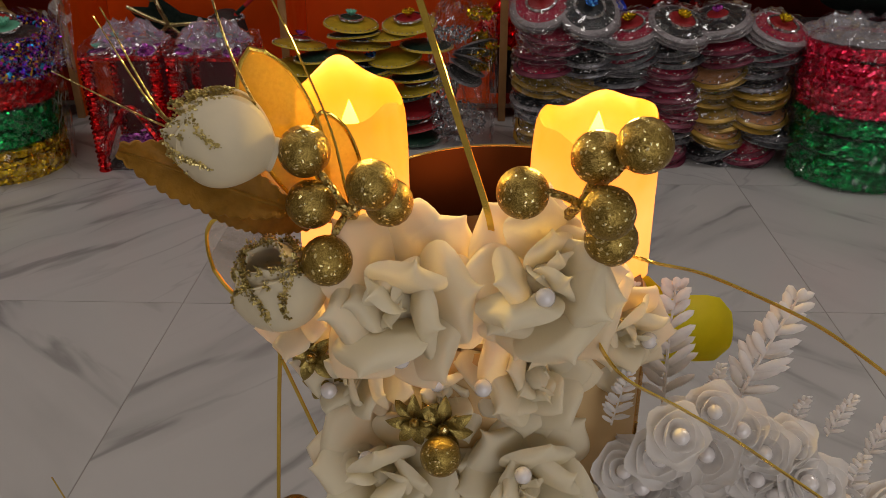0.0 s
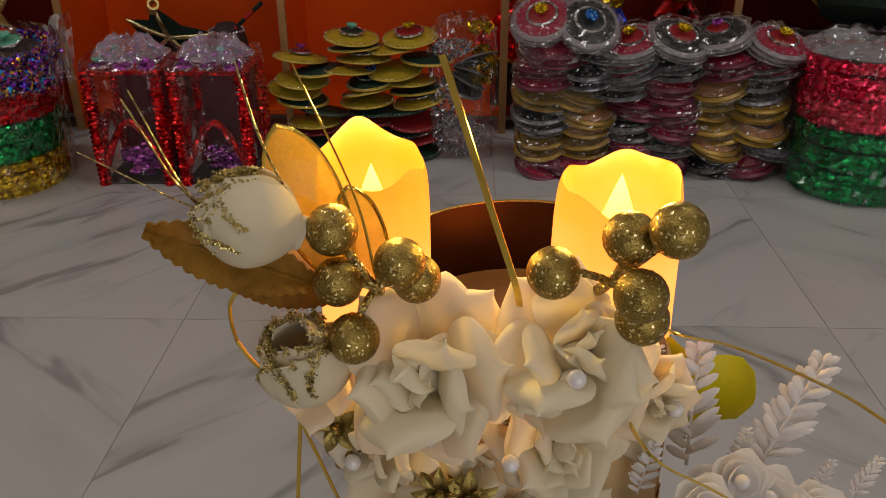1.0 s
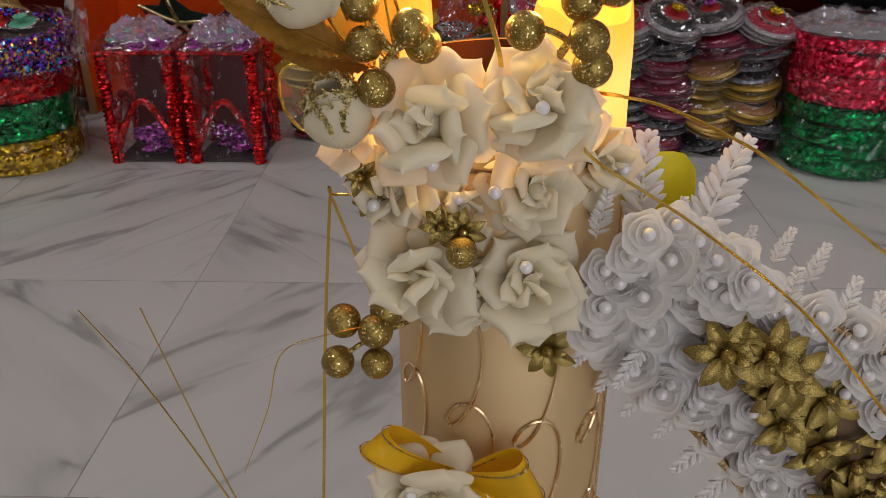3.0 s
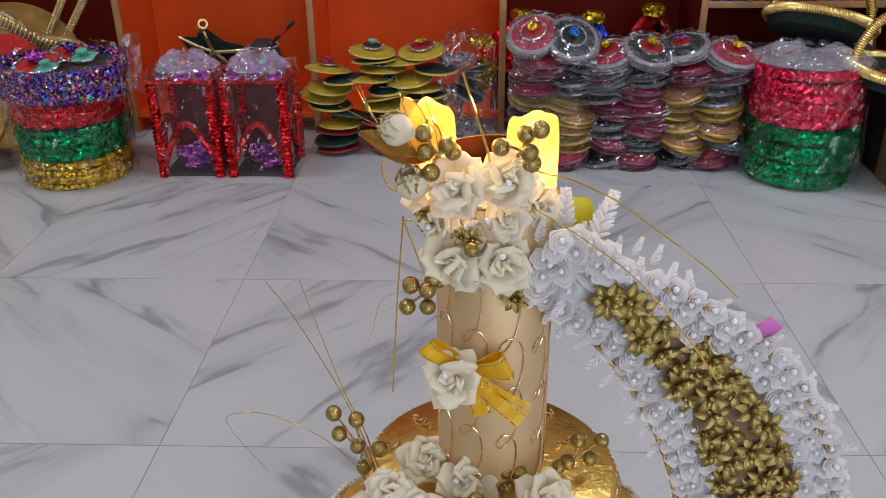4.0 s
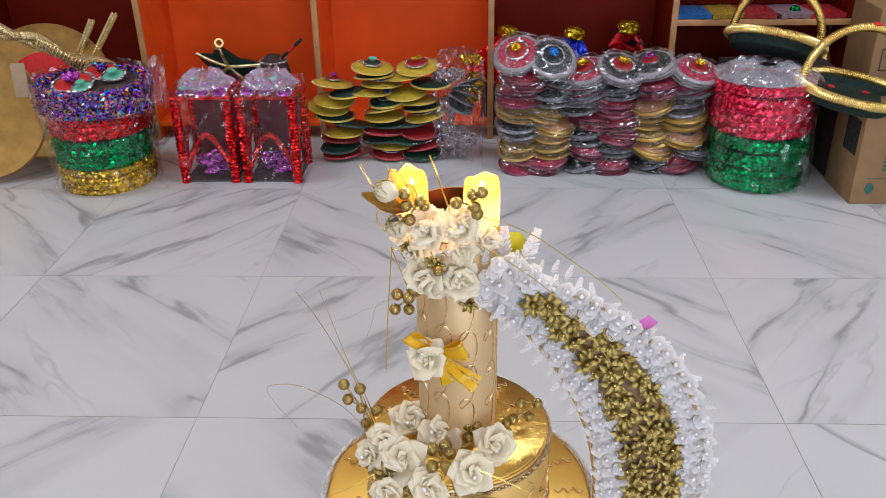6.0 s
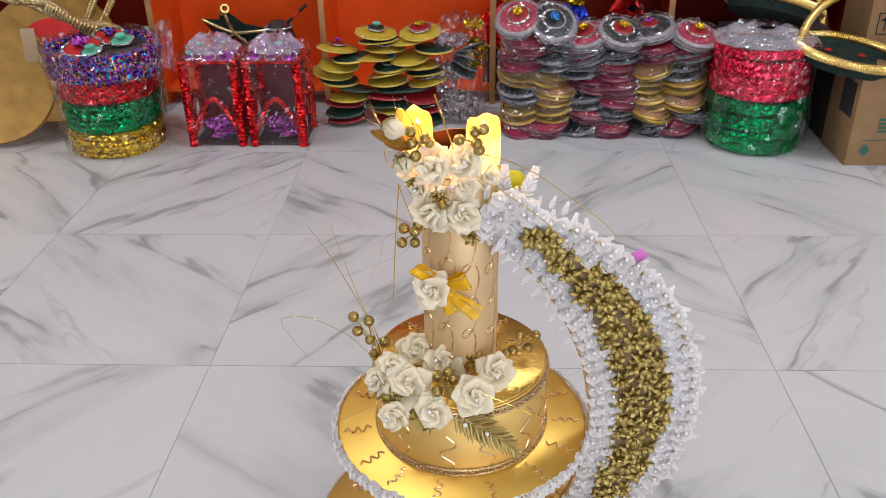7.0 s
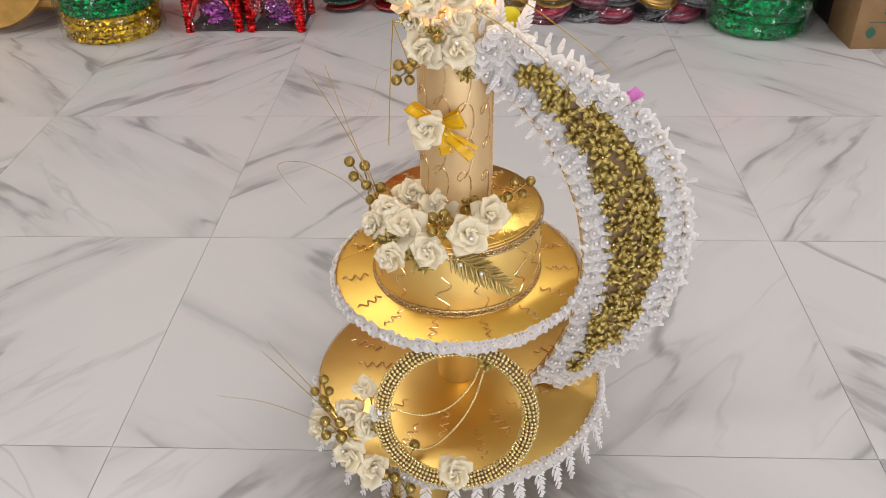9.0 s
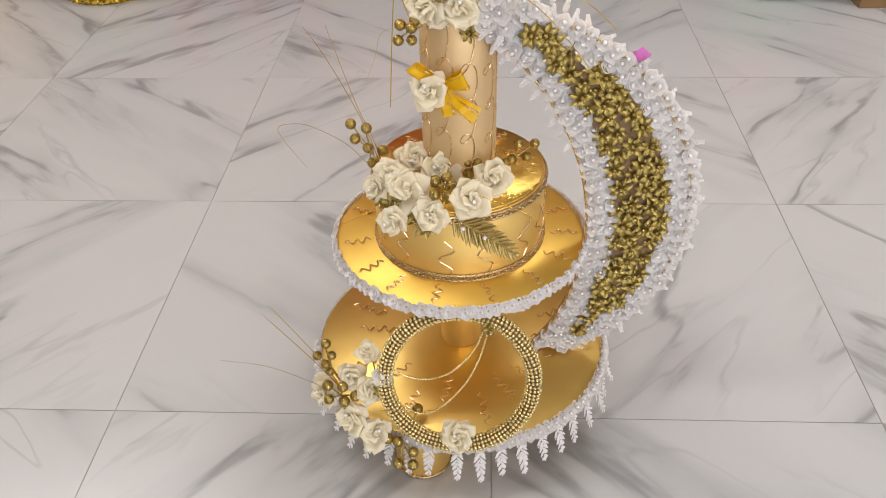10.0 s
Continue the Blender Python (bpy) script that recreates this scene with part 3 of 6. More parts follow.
def gold_flower():
    """A gold glitter flower of unit radius: two rings of cupped pointed petals round a bead."""
    b = Build()
    for ring, (count, length, lift) in enumerate(((7, 0.94, 0.06), (4, 0.56, 0.22))):
        for i in range(count):
            def fn(u, v, length=length, lift=lift, i=i):
                w = 0.25 * math.sin(math.pi * (0.03 + 0.965 * v ** 0.9)) ** 0.85 * length
                return (0.10 + length * v, u * w, lift * v + (0.26 + 0.10 * (i % 3)) * abs(u) ** 1.4 * w + 0.10 * math.sin(2.9 * v) - 0.14 * v ** 3)
            b.add(sheet(fn, 6, 8, 0.024), Matrix.Rotation(2 * math.pi * (i + 0.5 * ring + 0.14 * math.sin(5 * i)) / count, 4, "Z") @ Matrix.Rotation(0.24 * math.sin(3 * i + ring), 4, "Y"))
    b.add(sphere(0.19, 12, 8), Matrix.Translation((0, 0, 0.27)), 1)
    return b.mesh("gold_flower", [M_GFLOWER, M_BALL])


FERN, GOLD_FERN = fern_mesh(M_LACE, 14, "lace_fern", 0.78), fern_mesh(M_GFERN, 34, "gold_fern", 0.34)
WHITE_FLOWER, LACE_FLOWER = ruffle_flower("pearl_flower", M_WHITE), ruffle_flower("lace_flower", M_LACE, 0.15)
GOLD_FLOWER = gold_flower()


def leaf_mesh(name, mat, width=0.16, teeth=0.022):
    def fn(u, v):
        w = width * math.sin(math.pi * (0.05 + 0.93 * v)) ** 0.8 + teeth * abs(math.sin(v * 46))
        return (v, u * w, 0.10 * math.sin(2.4 * v) + 0.07 * abs(u) + 0.006 * math.sin(44 * v - 9 * abs(u)))
    b = Build().add(sheet(fn, 10, 64, 0.012))
    b.add(tube([Vector((t, 0, 0.012 + 0.10 * math.sin(2.4 * t))) for t in np.linspace(-0.1, 0.98, 12)], 0.018, 6, 0.3))
    return b.mesh(name, mat)


def squiggle(a, b, amp, waves, up=(0, 0, 1)):
    """A zigzag wire between two points."""
    a, b = Vector(a), Vector(b)
    side = (b - a).cross(Vector(up)).normalized()
    pts = []
    for i in range(waves * 2 + 1):
        t = i / (waves * 2)
        pts.append(a.lerp(b, t) + side * amp * (0 if i in (0, waves * 2) else (1 if i % 2 else -1)) * R.uniform(0.6, 1.2))
    return tube(smooth_path(pts, 4), 0.0011, 5)


# ---- the tiered ring stand ----
stand = thing("ring_stand", (AX, AY, 0), "gold tiered ring stand with cream roses and white pearl crescent", "ring stand")
AXIS = Matrix.Translation((AX, AY, 0))

base = part("base_disc", one("base_disc", lathe(disc_profile(0.219, 0.086, 0.100, 0.002), 96), M_GOLD_BASE), stand, AXIS, "round gold card base")
for a in (252, 12, 132):
    p = (AX + 0.170 * math.cos(radians(a)), AY + 0.170 * math.sin(radians(a)), 0)
    leg = part("leg", one("leg", lathe(disc_profile(0.040, 0, 0.086, 0.002), 40), M_GOLD_SIDE), stand, Matrix.Translation(p), "gold paper-covered round leg")
    part("beaded_braid", one("beaded_braid", torus(0.0405, 0.003, 60, 8), M_BRAID), leg, Matrix.Translation((p[0], p[1], 0.004)))
part("column", one("column", lathe(disc_profile(0.031, 0.100, 0.2915, 0.002), 48), M_GOLD_SIDE), stand, AXIS, "gold foil column")
disc = part("middle_disc", one("middle_disc", lathe(disc_profile(0.175, 0.293, 0.304, 0.002), 96), M_GOLD_DISC), stand, AXIS, "round gold card tray")
part("backing", one("backing", lathe(disc_profile(0.172, 0.2915, 0.2935, 0.0005), 96), M_GOLD_SIDE), disc, AXIS, "matt gold underside")
drum = part("drum", one("drum", lathe([(0.0001, 0.304), (0.117, 0.304), (0.1165, 0.407), (0.115, 0.409), (0.0001, 0.409)], 96), M_GOLD_SIDE), stand, AXIS, "matt gold drum")
part("drum_top", one("drum_top", lathe(disc_profile(0.1145, 0.409, 0.413, 0.001), 96), M_GOLD_FOIL), drum, AXIS, "crinkled gold foil top")
pillar = part("pillar", one("pillar", lathe([(0.0001, 0.413), (0.0480, 0.413), (0.0475, 0.688), (0.046, 0.690), (0.0001, 0.690)], 64), M_PILLAR), stand, AXIS, "champagne satin paper pillar")


def collar_fn(u, v):
    a = radians(90 + 76 * u)
    return (0.0465 * math.cos(a), 0.0465 * math.sin(a), 0.688 + 0.031 * v)


part("collar", one("collar", sheet(collar_fn, 40, 2, 0.0014), M_COLLAR), pillar, AXIS, "glossy bronze rim round the top")
# added disc: its dark colour stands in for the dim hollow inside
part("pillar_top", one("pillar_top", lathe(disc_profile(0.0455, 0.6905, 0.692, 0.0004), 48), M_BOARD), pillar, AXIS, "added dark disc, the dim pillar inside put into its colour")
part("collar_edge", one("collar_edge", tube([Vector(collar_fn(u, 1.0)) for u in np.linspace(-1, 1, 50)], 0.0007, 6), M_GOLD_METAL), pillar, AXIS)
part("seam_cord", one("seam_cord", tube([Vector((AX + 0.0482, AY - 0.004 + 0.0006 * math.sin(40 * z), z)) for z in np.linspace(0.414, 0.66, 30)], 0.0012, 6), M_WIRE), pillar)

# beaded braid round the drum
for z, r in ((0.309, 0.1185), (0.402, 0.1180)):
    b = Build().add(torus(r, 0.0022, 120, 6), Matrix.Translation((0, 0, 0.004))).add(torus(r, 0.0018, 120, 6), Matrix.Translation((0, 0, -0.004)))
    for i in range(150):
        a = 2 * math.pi * i / 150
        b.add(sphere(0.0021, 6, 5), Matrix.Translation(((r + 0.001) * math.cos(a), (r + 0.001) * math.sin(a), 0.0012 * (-1) ** i)))
    part("beaded_braid", b.mesh("beaded_braid", M_BRAID), drum, AXIS @ Matrix.Translation((0, 0, z)), "antique gold beaded braid")
b = Build()
for i in range(220):
    a = 2 * math.pi * i / 220
    b.add(sphere(0.0016, 6, 4), Matrix.Translation((0.219 * math.cos(a), 0.219 * math.sin(a), 0.101)))
part("beaded_edge", b.mesh("beaded_edge", M_BRAID), base, AXIS)
b = Build()
for i in range(200):
    a = 2 * math.pi * i / 200
    b.add(sphere(0.0014, 6, 4), Matrix.Translation((0.175 * math.cos(a), 0.175 * math.sin(a), 0.305)))
part("beaded_edge", b.mesh("beaded_edge", M_BRAID), disc, AXIS)

# wire squiggles
for i in range(15):
    a = radians(24 * i + R.uniform(-5, 5))
    c, s = math.cos(a), math.sin(a)
    part("wire_squiggle", one("wire_squiggle", squiggle((AX + 0.128 * c, AY + 0.128 * s, 0.3052), (AX + 0.166 * c, AY + 0.166 * s, 0.3052), 0.0055, 3), M_WIRE), disc)
for i in range(18):
    a, r0 = radians(20 * i + R.uniform(-6, 6)), R.choice((0.085, 0.10, 0.13))
    c, s = math.cos(a), math.sin(a)
    part("wire_squiggle", one("wire_squiggle", squiggle((AX + r0 * c, AY + r0 * s, 0.1012), (AX + (r0 + 0.06) * c, AY + (r0 + 0.06) * s, 0.1012), 0.0065, 4), M_WIRE), base)
for a, z, tall in ((205, 0.350, 0.030), (232, 0.345, 0.026), (262, 0.338, 0.030), (289, 0.345, 0.034), (318, 0.352, 0.034), (336, 0.350, 0.030), (352, 0.352, 0.030)):
    c, s = math.cos(radians(a)), math.sin(radians(a))
    part("wire_squiggle", one("wire_squiggle", squiggle((AX + 0.1176 * c, AY + 0.1176 * s, z - tall), (AX + 0.1176 * c, AY + 0.1176 * s, z + tall), 0.011, 2, (c, s, 0)), M_WIRE), drum)
for i in range(6):
    a = radians(25 + 28 * i)
    c, s = math.cos(a), math.sin(a)
    part("wire_squiggle", one("wire_squiggle", squiggle((AX + 0.068 * c, AY + 0.068 * s, 0.4138), (AX + 0.105 * c, AY + 0.105 * s, 0.4138), 0.005, 4), M_WIRE), drum)
for col in range(4):
    a0 = radians(212 + 38 * col)
    pts = []
    for i in range(170):
        t = i / 169
        w = t * 2 * math.pi * 4.5 + col
        a = a0 + 0.19 * math.cos(w) + 0.06 * math.sin(w * 0.37 + col)
        pts.append(Vector((AX + 0.0487 * math.cos(a), AY + 0.0487 * math.sin(a), 0.425 + 0.215 * t + 0.0165 * math.sin(w + 0.4))))
    part("wire_vine", one("wire_vine", tube(pts, 0.0007, 5), M_WIRE), pillar, None, "looped copper-gold wire")

# white trim round the middle tray and the base
for i in range(74):
    a = radians(150 + 250 * i / 73 + R.uniform(-0.6, 0.6))
    p = (AX + 0.1775 * math.cos(a), AY + 0.1775 * math.sin(a), 0.301 + R.uniform(-0.002, 0.002))
    part("lace_flower", LACE_FLOWER, disc, facing(p, (math.cos(a), math.sin(a), R.uniform(0.2, 0.9)), R.uniform(0, 6), R.uniform(0.0068, 0.0092)))
for i in range(52):
    a = radians(185 + 190 * i / 51)
    p = (AX + 0.2225 * math.cos(a), AY + 0.2225 * math.sin(a), 0.096)
    part("pearl_flower", WHITE_FLOWER, base, facing(p, (math.cos(a), math.sin(a), R.uniform(0.7, 1.1)), R.uniform(0, 6), R.uniform(0.0085, 0.010)))
for i in range(24):
    a = radians(188 + 186 * i / 23 + R.uniform(-1.2, 1.2))
    out = Vector((math.cos(a), math.sin(a), 0))
    x = (out * R.uniform(0.10, 0.30) + Vector((0, 0, -1))).normalized()
    z = (out - x * out.dot(x)).normalized()
    rot = Matrix((x, z.cross(x), z)).transposed().to_4x4()
    part("lace_fern", FERN, base, Matrix.Translation((AX, AY, 0.092)) @ Matrix.Translation(out * 0.224) @ rot @ Matrix.Diagonal((R.uniform(0.043, 0.052), 0.040, 0.045, 1)), "white lace fern hanging from the rim")

# ---- the crescent ----
CO, RO, CI, RI, CY = (-0.021, 0.360), 0.281, (-0.246, 0.322), 0.374, -0.550


def band(s, f):
    """A point of the crescent: s from the top end to the bottom, f from the inner edge to the outer."""
    a, b = radians(88 - 153 * s), radians(50.5 - 86.5 * s)
    ox, oz = CO[0] + RO * math.cos(a), CO[1] + RO * math.sin(a)
    ix, iz = CI[0] + RI * math.cos(b), CI[1] + RI * math.sin(b)
    return Vector((ix + (ox - ix) * f, CY, max(0.1015, iz + (oz - iz) * f)))


crescent = part("crescent_board", one("crescent_board", sheet(lambda u, v: band(v, (u + 1) / 2) + Vector((0, 0.006, 0)), 10, 60, 0.010), M_BRAID), stand, None,
                "upright crescent board set with white pearl flowers and gold blossoms")
part("tulle_backing", one("tulle_backing", sheet(lambda u, v: band(0.003 + 0.994 * v, 0.03 + 0.47 * (u + 1)) + Vector((0, -0.0012 - 0.0012 * math.sin(40 * v + 7 * u), 0)), 16, 90, 0.0006), M_TULLE), crescent, None, "white tulle backing")
b = Build()
for f in (-0.01, 1.0):
    b.add(tube([band(s, f) + Vector((0, -0.003, 0)) for s in np.linspace(0, 1, 90)], 0.0022, 6))
part("edge_braid", b.mesh("edge_braid", M_BRAID), crescent)


def gold_span(s):
    """The share of the width that the gold blossoms take."""
    if s < 0.11 or s > 0.90:
        return None
    k = min(1.0, 0.45 + (s - 0.11) / 0.25, (0.93 - s) / 0.16)
    return 0.53 - 0.27 * k, 0.53 + 0.23 * k


for row, step in ((0.05, 0.0165), (0.13, 0.017), (0.24, 0.0175), (0.36, 0.018), (0.48, 0.018), (0.60, 0.018), (0.71, 0.018), (0.83, 0.0175), (0.94, 0.0165), (1.03, 0.0165)):
    s, last = 0.0, None
    while s < 1.0:
        p = band(s, row)
        if last is None or (p - last).length > step:
            last = p
            span = gold_span(s)
            if span is None or not (span[0] + 0.02 < row < span[1] - 0.02):
                w = (band(s, 1) - band(s, 0)).length
                if row in (0.05, 0.94, 1.03, 0.13, 0.83) or w > 0.055 or row in (0.48,):
                    q = p + Vector((R.uniform(-0.002, 0.002), -R.uniform(0.002, 0.006), R.uniform(-0.002, 0.002)))
                    part("pearl_flower", WHITE_FLOWER, crescent, facing(q, (R.uniform(-0.35, 0.35), -1, R.uniform(0.15, 0.85)), R.uniform(0, 6), R.uniform(0.0080, 0.0100)))
        s += 0.004
# added sheet: dark brown stands in for shade between the gold petals
part("gold_backing", one("gold_backing", sheet(lambda u, v: band(0.115 + 0.78 * v, gold_span(0.115 + 0.78 * v)[0] + (gold_span(0.115 + 0.78 * v)[1] - gold_span(0.115 + 0.78 * v)[0]) * (u + 1) / 2) + Vector((0, -0.0042, 0)), 8, 60, 0.001), M_BOARD), crescent, None, "added brown sheet that darkens the gaps between the blossoms")
blossoms = []
for attempt in range(9000):
    s = R.uniform(0.11, 0.90)
    span = gold_span(s)
    p = band(s, R.uniform(span[0] + 0.03, span[1] - 0.03))
    if all((p - q).length > 0.0178 for q in blossoms):
        blossoms.append(p)
        q = p + Vector((0, -R.uniform(0.003, 0.012), 0))
        part("gold_flower", GOLD_FLOWER, crescent, facing(q, (R.uniform(-0.25, 0.25), -1, R.uniform(0.0, 0.45)), R.uniform(0, 6), R.uniform(0.0145, 0.0168)))


for s, f in ((0.078, 0.66), (0.101, 0.76), (0.118, 0.70)):
    part("gold_flower", GOLD_FLOWER, crescent, facing(band(s, f) + Vector((0, -0.015, 0)), (-0.1, -1, 0.3), 5 * s, 0.0165))


def fern_at(parent, root, way, length, face=(0, -1, 0.2), me=None, label="white lace fern"):
    x = Vector(way).normalized()
    z = Vector(face)
    z = (z - x * z.dot(x)).normalized()
    rot = Matrix((x, z.cross(x), z)).transposed().to_4x4()
    return part("lace_fern", me or FERN, parent, Matrix.Translation(root) @ rot @ Matrix.Scale(length, 4), label)


near = []
for attempt in range(3000):
    p = Vector((R.uniform(-0.020, 0.066), 0, R.uniform(0.622, 0.676)))
    if p.z > 0.672 - 0.010 * (p.x / 0.03) ** 2 or (p.x < -0.008 and p.z > 0.655) or p.z < 0.640 - 0.6 * max(0.0, 0.01 - p.x):
        continue
    if all((p - q).length > 0.0088 for q in near):
        near.append(p.copy())
        p.y = -0.558 - R.uniform(0, 0.006) - (0.012 if p.x < 0.004 else 0)
        part("pearl_flower", WHITE_FLOWER, crescent, facing(p, (R.uniform(-0.5, 0.5), -1, R.uniform(0.2, 1.0)), R.uniform(0, 6), R.uniform(0.0075, 0.0102)))
for i in range(27):
    s = 0.06 + 0.90 * i / 26 + R.uniform(-0.008, 0.008)
    p = band(s, 1.0)
    out = (p - Vector((CO[0], CY, CO[1]))).normalized()
    tilt = Vector((R.uniform(-0.6, 0.6), R.uniform(-0.5, 0.5), R.uniform(-0.6, 0.6)))
    fern_at(crescent, p + Vector((0, R.uniform(-0.004, 0.004), 0)), out + tilt, R.uniform(0.016, 0.027), (R.uniform(-0.4, 0.4), -1, R.uniform(-0.2, 0.6)))
for i in range(9):
    p = band(0.02 + 0.3 * i / 8, 0.0)
    fern_at(crescent, p, (-0.6 + R.uniform(-0.3, 0.3), 0, -0.8), R.uniform(0.014, 0.022))
for root, tip in (((0.006, -0.535, 0.652), (0.0065, -0.525, 0.693)), ((0.030, -0.535, 0.652), (0.0438, -0.530, 0.693)), ((-0.0077, -0.530, 0.670), (-0.0063, -0.525, 0.692)),
                  ((0.078, -0.535, 0.630), (0.084, -0.532, 0.648)), ((-0.016, -0.562, 0.664), (-0.013, -0.562, 0.684)), ((0.020, -0.540, 0.655), (0.021, -0.540, 0.672)),
                  ((0.048, -0.538, 0.645), (0.050, -0.540, 0.660)), ((0.062, -0.536, 0.640), (0.068, -0.534, 0.656)), ((-0.010, -0.566, 0.626), (-0.022, -0.568, 0.612)), ((0.006, -0.564, 0.616), (-0.004, -0.566, 0.600))):
    fern_at(crescent, root, Vector(tip) - Vector(root), (Vector(tip) - Vector(root)).length)


def petal_leaf(u, v):
    w = 0.0135 * (min(1.0, 0.55 + 1.2 * v) if v < 0.8 else math.sqrt(max(0.0, 1 - ((v - 0.8) / 0.24) ** 2)))
    return (0.036 * v, 0.003 * u * u, w * u + 0.003 * math.sin(3 * v))


SATIN_LEAF = one("satin_leaf", sheet(petal_leaf, 8, 8, 0.0006), M_YELLOW)
part("satin_leaf", SATIN_LEAF, crescent, pose(-0.004, -0.520, 0.664, 0, -4, 6), "lime yellow satin leaf")
part("satin_leaf", SATIN_LEAF, crescent, pose(-0.012, -0.518, 0.655, 0, -58, -6), "lime yellow satin leaf")
part("satin_petal", one("satin_petal", sheet(lambda u, v: (0.010 * u * (1 - 0.4 * v), 0.003 * u * u - 0.004 * v, 0.018 * v), 6, 5, 0.0006), M_PINK), crescent, pose(0.176, -0.552, 0.578, 0, -35, 0), "pink satin petal")

# ---- flowers on the top of the pillar ----
for place, way, radius, pearl in (
    ((-0.077, -0.566, 0.7085), (-0.10, -0.86, 0.50), 0.0245, (-0.0765, -0.5845, 0.7020)), ((-0.0405, -0.568, 0.7165), (0.06, -0.84, 0.54), 0.0238, (-0.0405, -0.5870, 0.7225)),
    ((-0.0815, -0.564, 0.650), (-0.22, -0.90, 0.25), 0.0225, None), ((-0.063, -0.560, 0.643), (0, -0.95, 0.2), 0.0190, None), ((-0.0425, -0.568, 0.649), (0.10, -0.92, 0.35), 0.0235, None),
    ((-0.042, -0.561, 0.684), (0.25, -0.9, 0.2), 0.0205, (-0.0550, -0.5800, 0.6900)), ((-0.088, -0.558, 0.684), (-0.5, -0.8, 0.1), 0.0190, None), ((-0.066, -0.556, 0.676), (0, -1, 0.1), 0.0165, None),
    ((-0.018, -0.546, 0.690), (0.6, -0.75, 0.2), 0.0180, None),
):
    rose(stand, place, way, radius, pearl, (0, 1, 2))
rose_bud(stand, (-0.1095, -0.568, 0.752), (-0.85, -0.22, 0.40), 0.0205)
rose_bud(stand, (-0.107, -0.566, 0.705), (-0.20, -0.45, 0.95), 0.0215)
for i in range(5):
    part("petal", PETALS[0][i % 3], stand, facing((-0.108, -0.563, 0.701), (-0.3, -0.6, 0.55), 1.25 * i, 0.0125))

BR = 0.0066
berries(stand, (-0.088, -0.562, 0.728), [(-0.1005, -0.568, 0.7525), (-0.0838, -0.570, 0.7445), (-0.0995, -0.570, 0.739), (-0.0955, -0.575, 0.7255), (-0.080, -0.566, 0.738)], BR)
berries(stand, (-0.036, -0.558, 0.728), [(-0.0462, -0.574, 0.7445), (-0.0285, -0.574, 0.7540), (-0.0195, -0.582, 0.7600), (-0.0265, -0.583, 0.7435), (-0.0240, -0.576, 0.7330)], 0.0069)
berries(stand, (-0.088, -0.560, 0.625), [(-0.113, -0.568, 0.630), (-0.100, -0.572, 0.628), (-0.116, -0.570, 0.612), (-0.100, -0.572, 0.613), (-0.096, -0.566, 0.634)], BR)
for place, r in (((-0.066, -0.574, 0.672), 0.009), ((-0.033, -0.574, 0.622), 0.012), ((-0.103, -0.566, 0.690), 0.008), ((-0.100, -0.564, 0.680), 0.008), ((-0.074, -0.574, 0.674), 0.008)):
    part("gold_flower", GOLD_FLOWER, stand, facing(place, (R.uniform(-0.3, 0.3), -1, 0.2), R.uniform(0, 6), r), "antique gold glitter flower")
part("berry", BERRY, stand, facing((-0.0665, -0.581, 0.667), (0, 0, 1), 0, 0.0058))

LEAF = leaf_mesh("gold_leaf", M_GLEAF)


def leaf_at(parent, root, tip, face=(0, -1, 0.3), label="serrated gold fabric leaf"):
    root, tip = Vector(root), Vector(tip)
    x = (tip - root).normalized()
    z = Vector(face)
    z = (z - x * z.dot(x)).normalized()
    rot = Matrix((x, z.cross(x), z)).transposed().to_4x4()
    return part("gold_leaf", LEAF, parent, Matrix.Translation(root) @ rot @ Matrix.Scale((tip - root).length, 4), label)


leaf_at(stand, (-0.108, -0.562, 0.734), (-0.1465, -0.570, 0.7530), (0.2, -1, 0.55))
leaf_at(stand, (-0.100, -0.556, 0.728), (-0.132, -0.560, 0.735), (0.2, -1, 0.4))


def net_wing(root, tip, width, lean, net=M_NET):
    """A loop of wire with fine net stretched in it."""
    root, tip = Vector(root), Vector(tip)
    x = tip - root
    L = x.length
    x.normalize()
    z = Vector((0.25 * lean, -1, 0.25)).normalized()
    z = (z - x * z.dot(x)).normalized()
    m = Matrix.Translation(root) @ Matrix((x, z.cross(x), z)).transposed().to_4x4()

    def fn(u, v):
        w = width * math.sin(math.pi * (0.04 + 0.80 * v)) * (1.0 if v < 0.8 else math.sqrt(max(0.0, 1 - ((v - 0.8) / 0.2) ** 2)) * 1.0)
        return (L * v, u * w, 0.003 * math.sin(3 * v) + 0.0008 * u * u)

    ob = part("net_wing", one("net_wing", sheet(fn, 10, 20, 0.0002), net), stand, m, "net wing on a wire loop, its lighting put into its colour")
    rim = [Vector(fn(1, v)) for v in np.linspace(0, 1, 24)] + [Vector(fn(-1, v)) for v in np.linspace(1, 0, 24)]
    b = Build().add(tube(rim, 0.0006, 6))
    for k in range(1, 14 if net is M_NET else 1):
        b.add(tube([Vector(fn(-1 + 2 * k / 14, v)) for v in np.linspace(0.02, 0.97, 12)], 0.00007, 3))
    for k in range(1, 34 if net is M_NET else 1):
        b.add(tube([Vector(fn(u, k / 34)) for u in np.linspace(-1, 1, 7)], 0.00006, 3))
    part("wire_loop", b.mesh("wire_loop", M_STRIP), ob, m)


net_wing((-0.099, -0.556, 0.728), (-0.1155, -0.553, 0.7745), 0.0088, 1)
net_wing((-0.091, -0.556, 0.728), (-0.0985, -0.553, 0.758), 0.0060, 1)
net_wing((-0.112, -0.556, 0.722), (-0.131, -0.556, 0.712), 0.0125, -1, M_SHADED_NET)
net_wing((-0.100, -0.552, 0.730), (-0.122, -0.548, 0.752), 0.0095, 0)


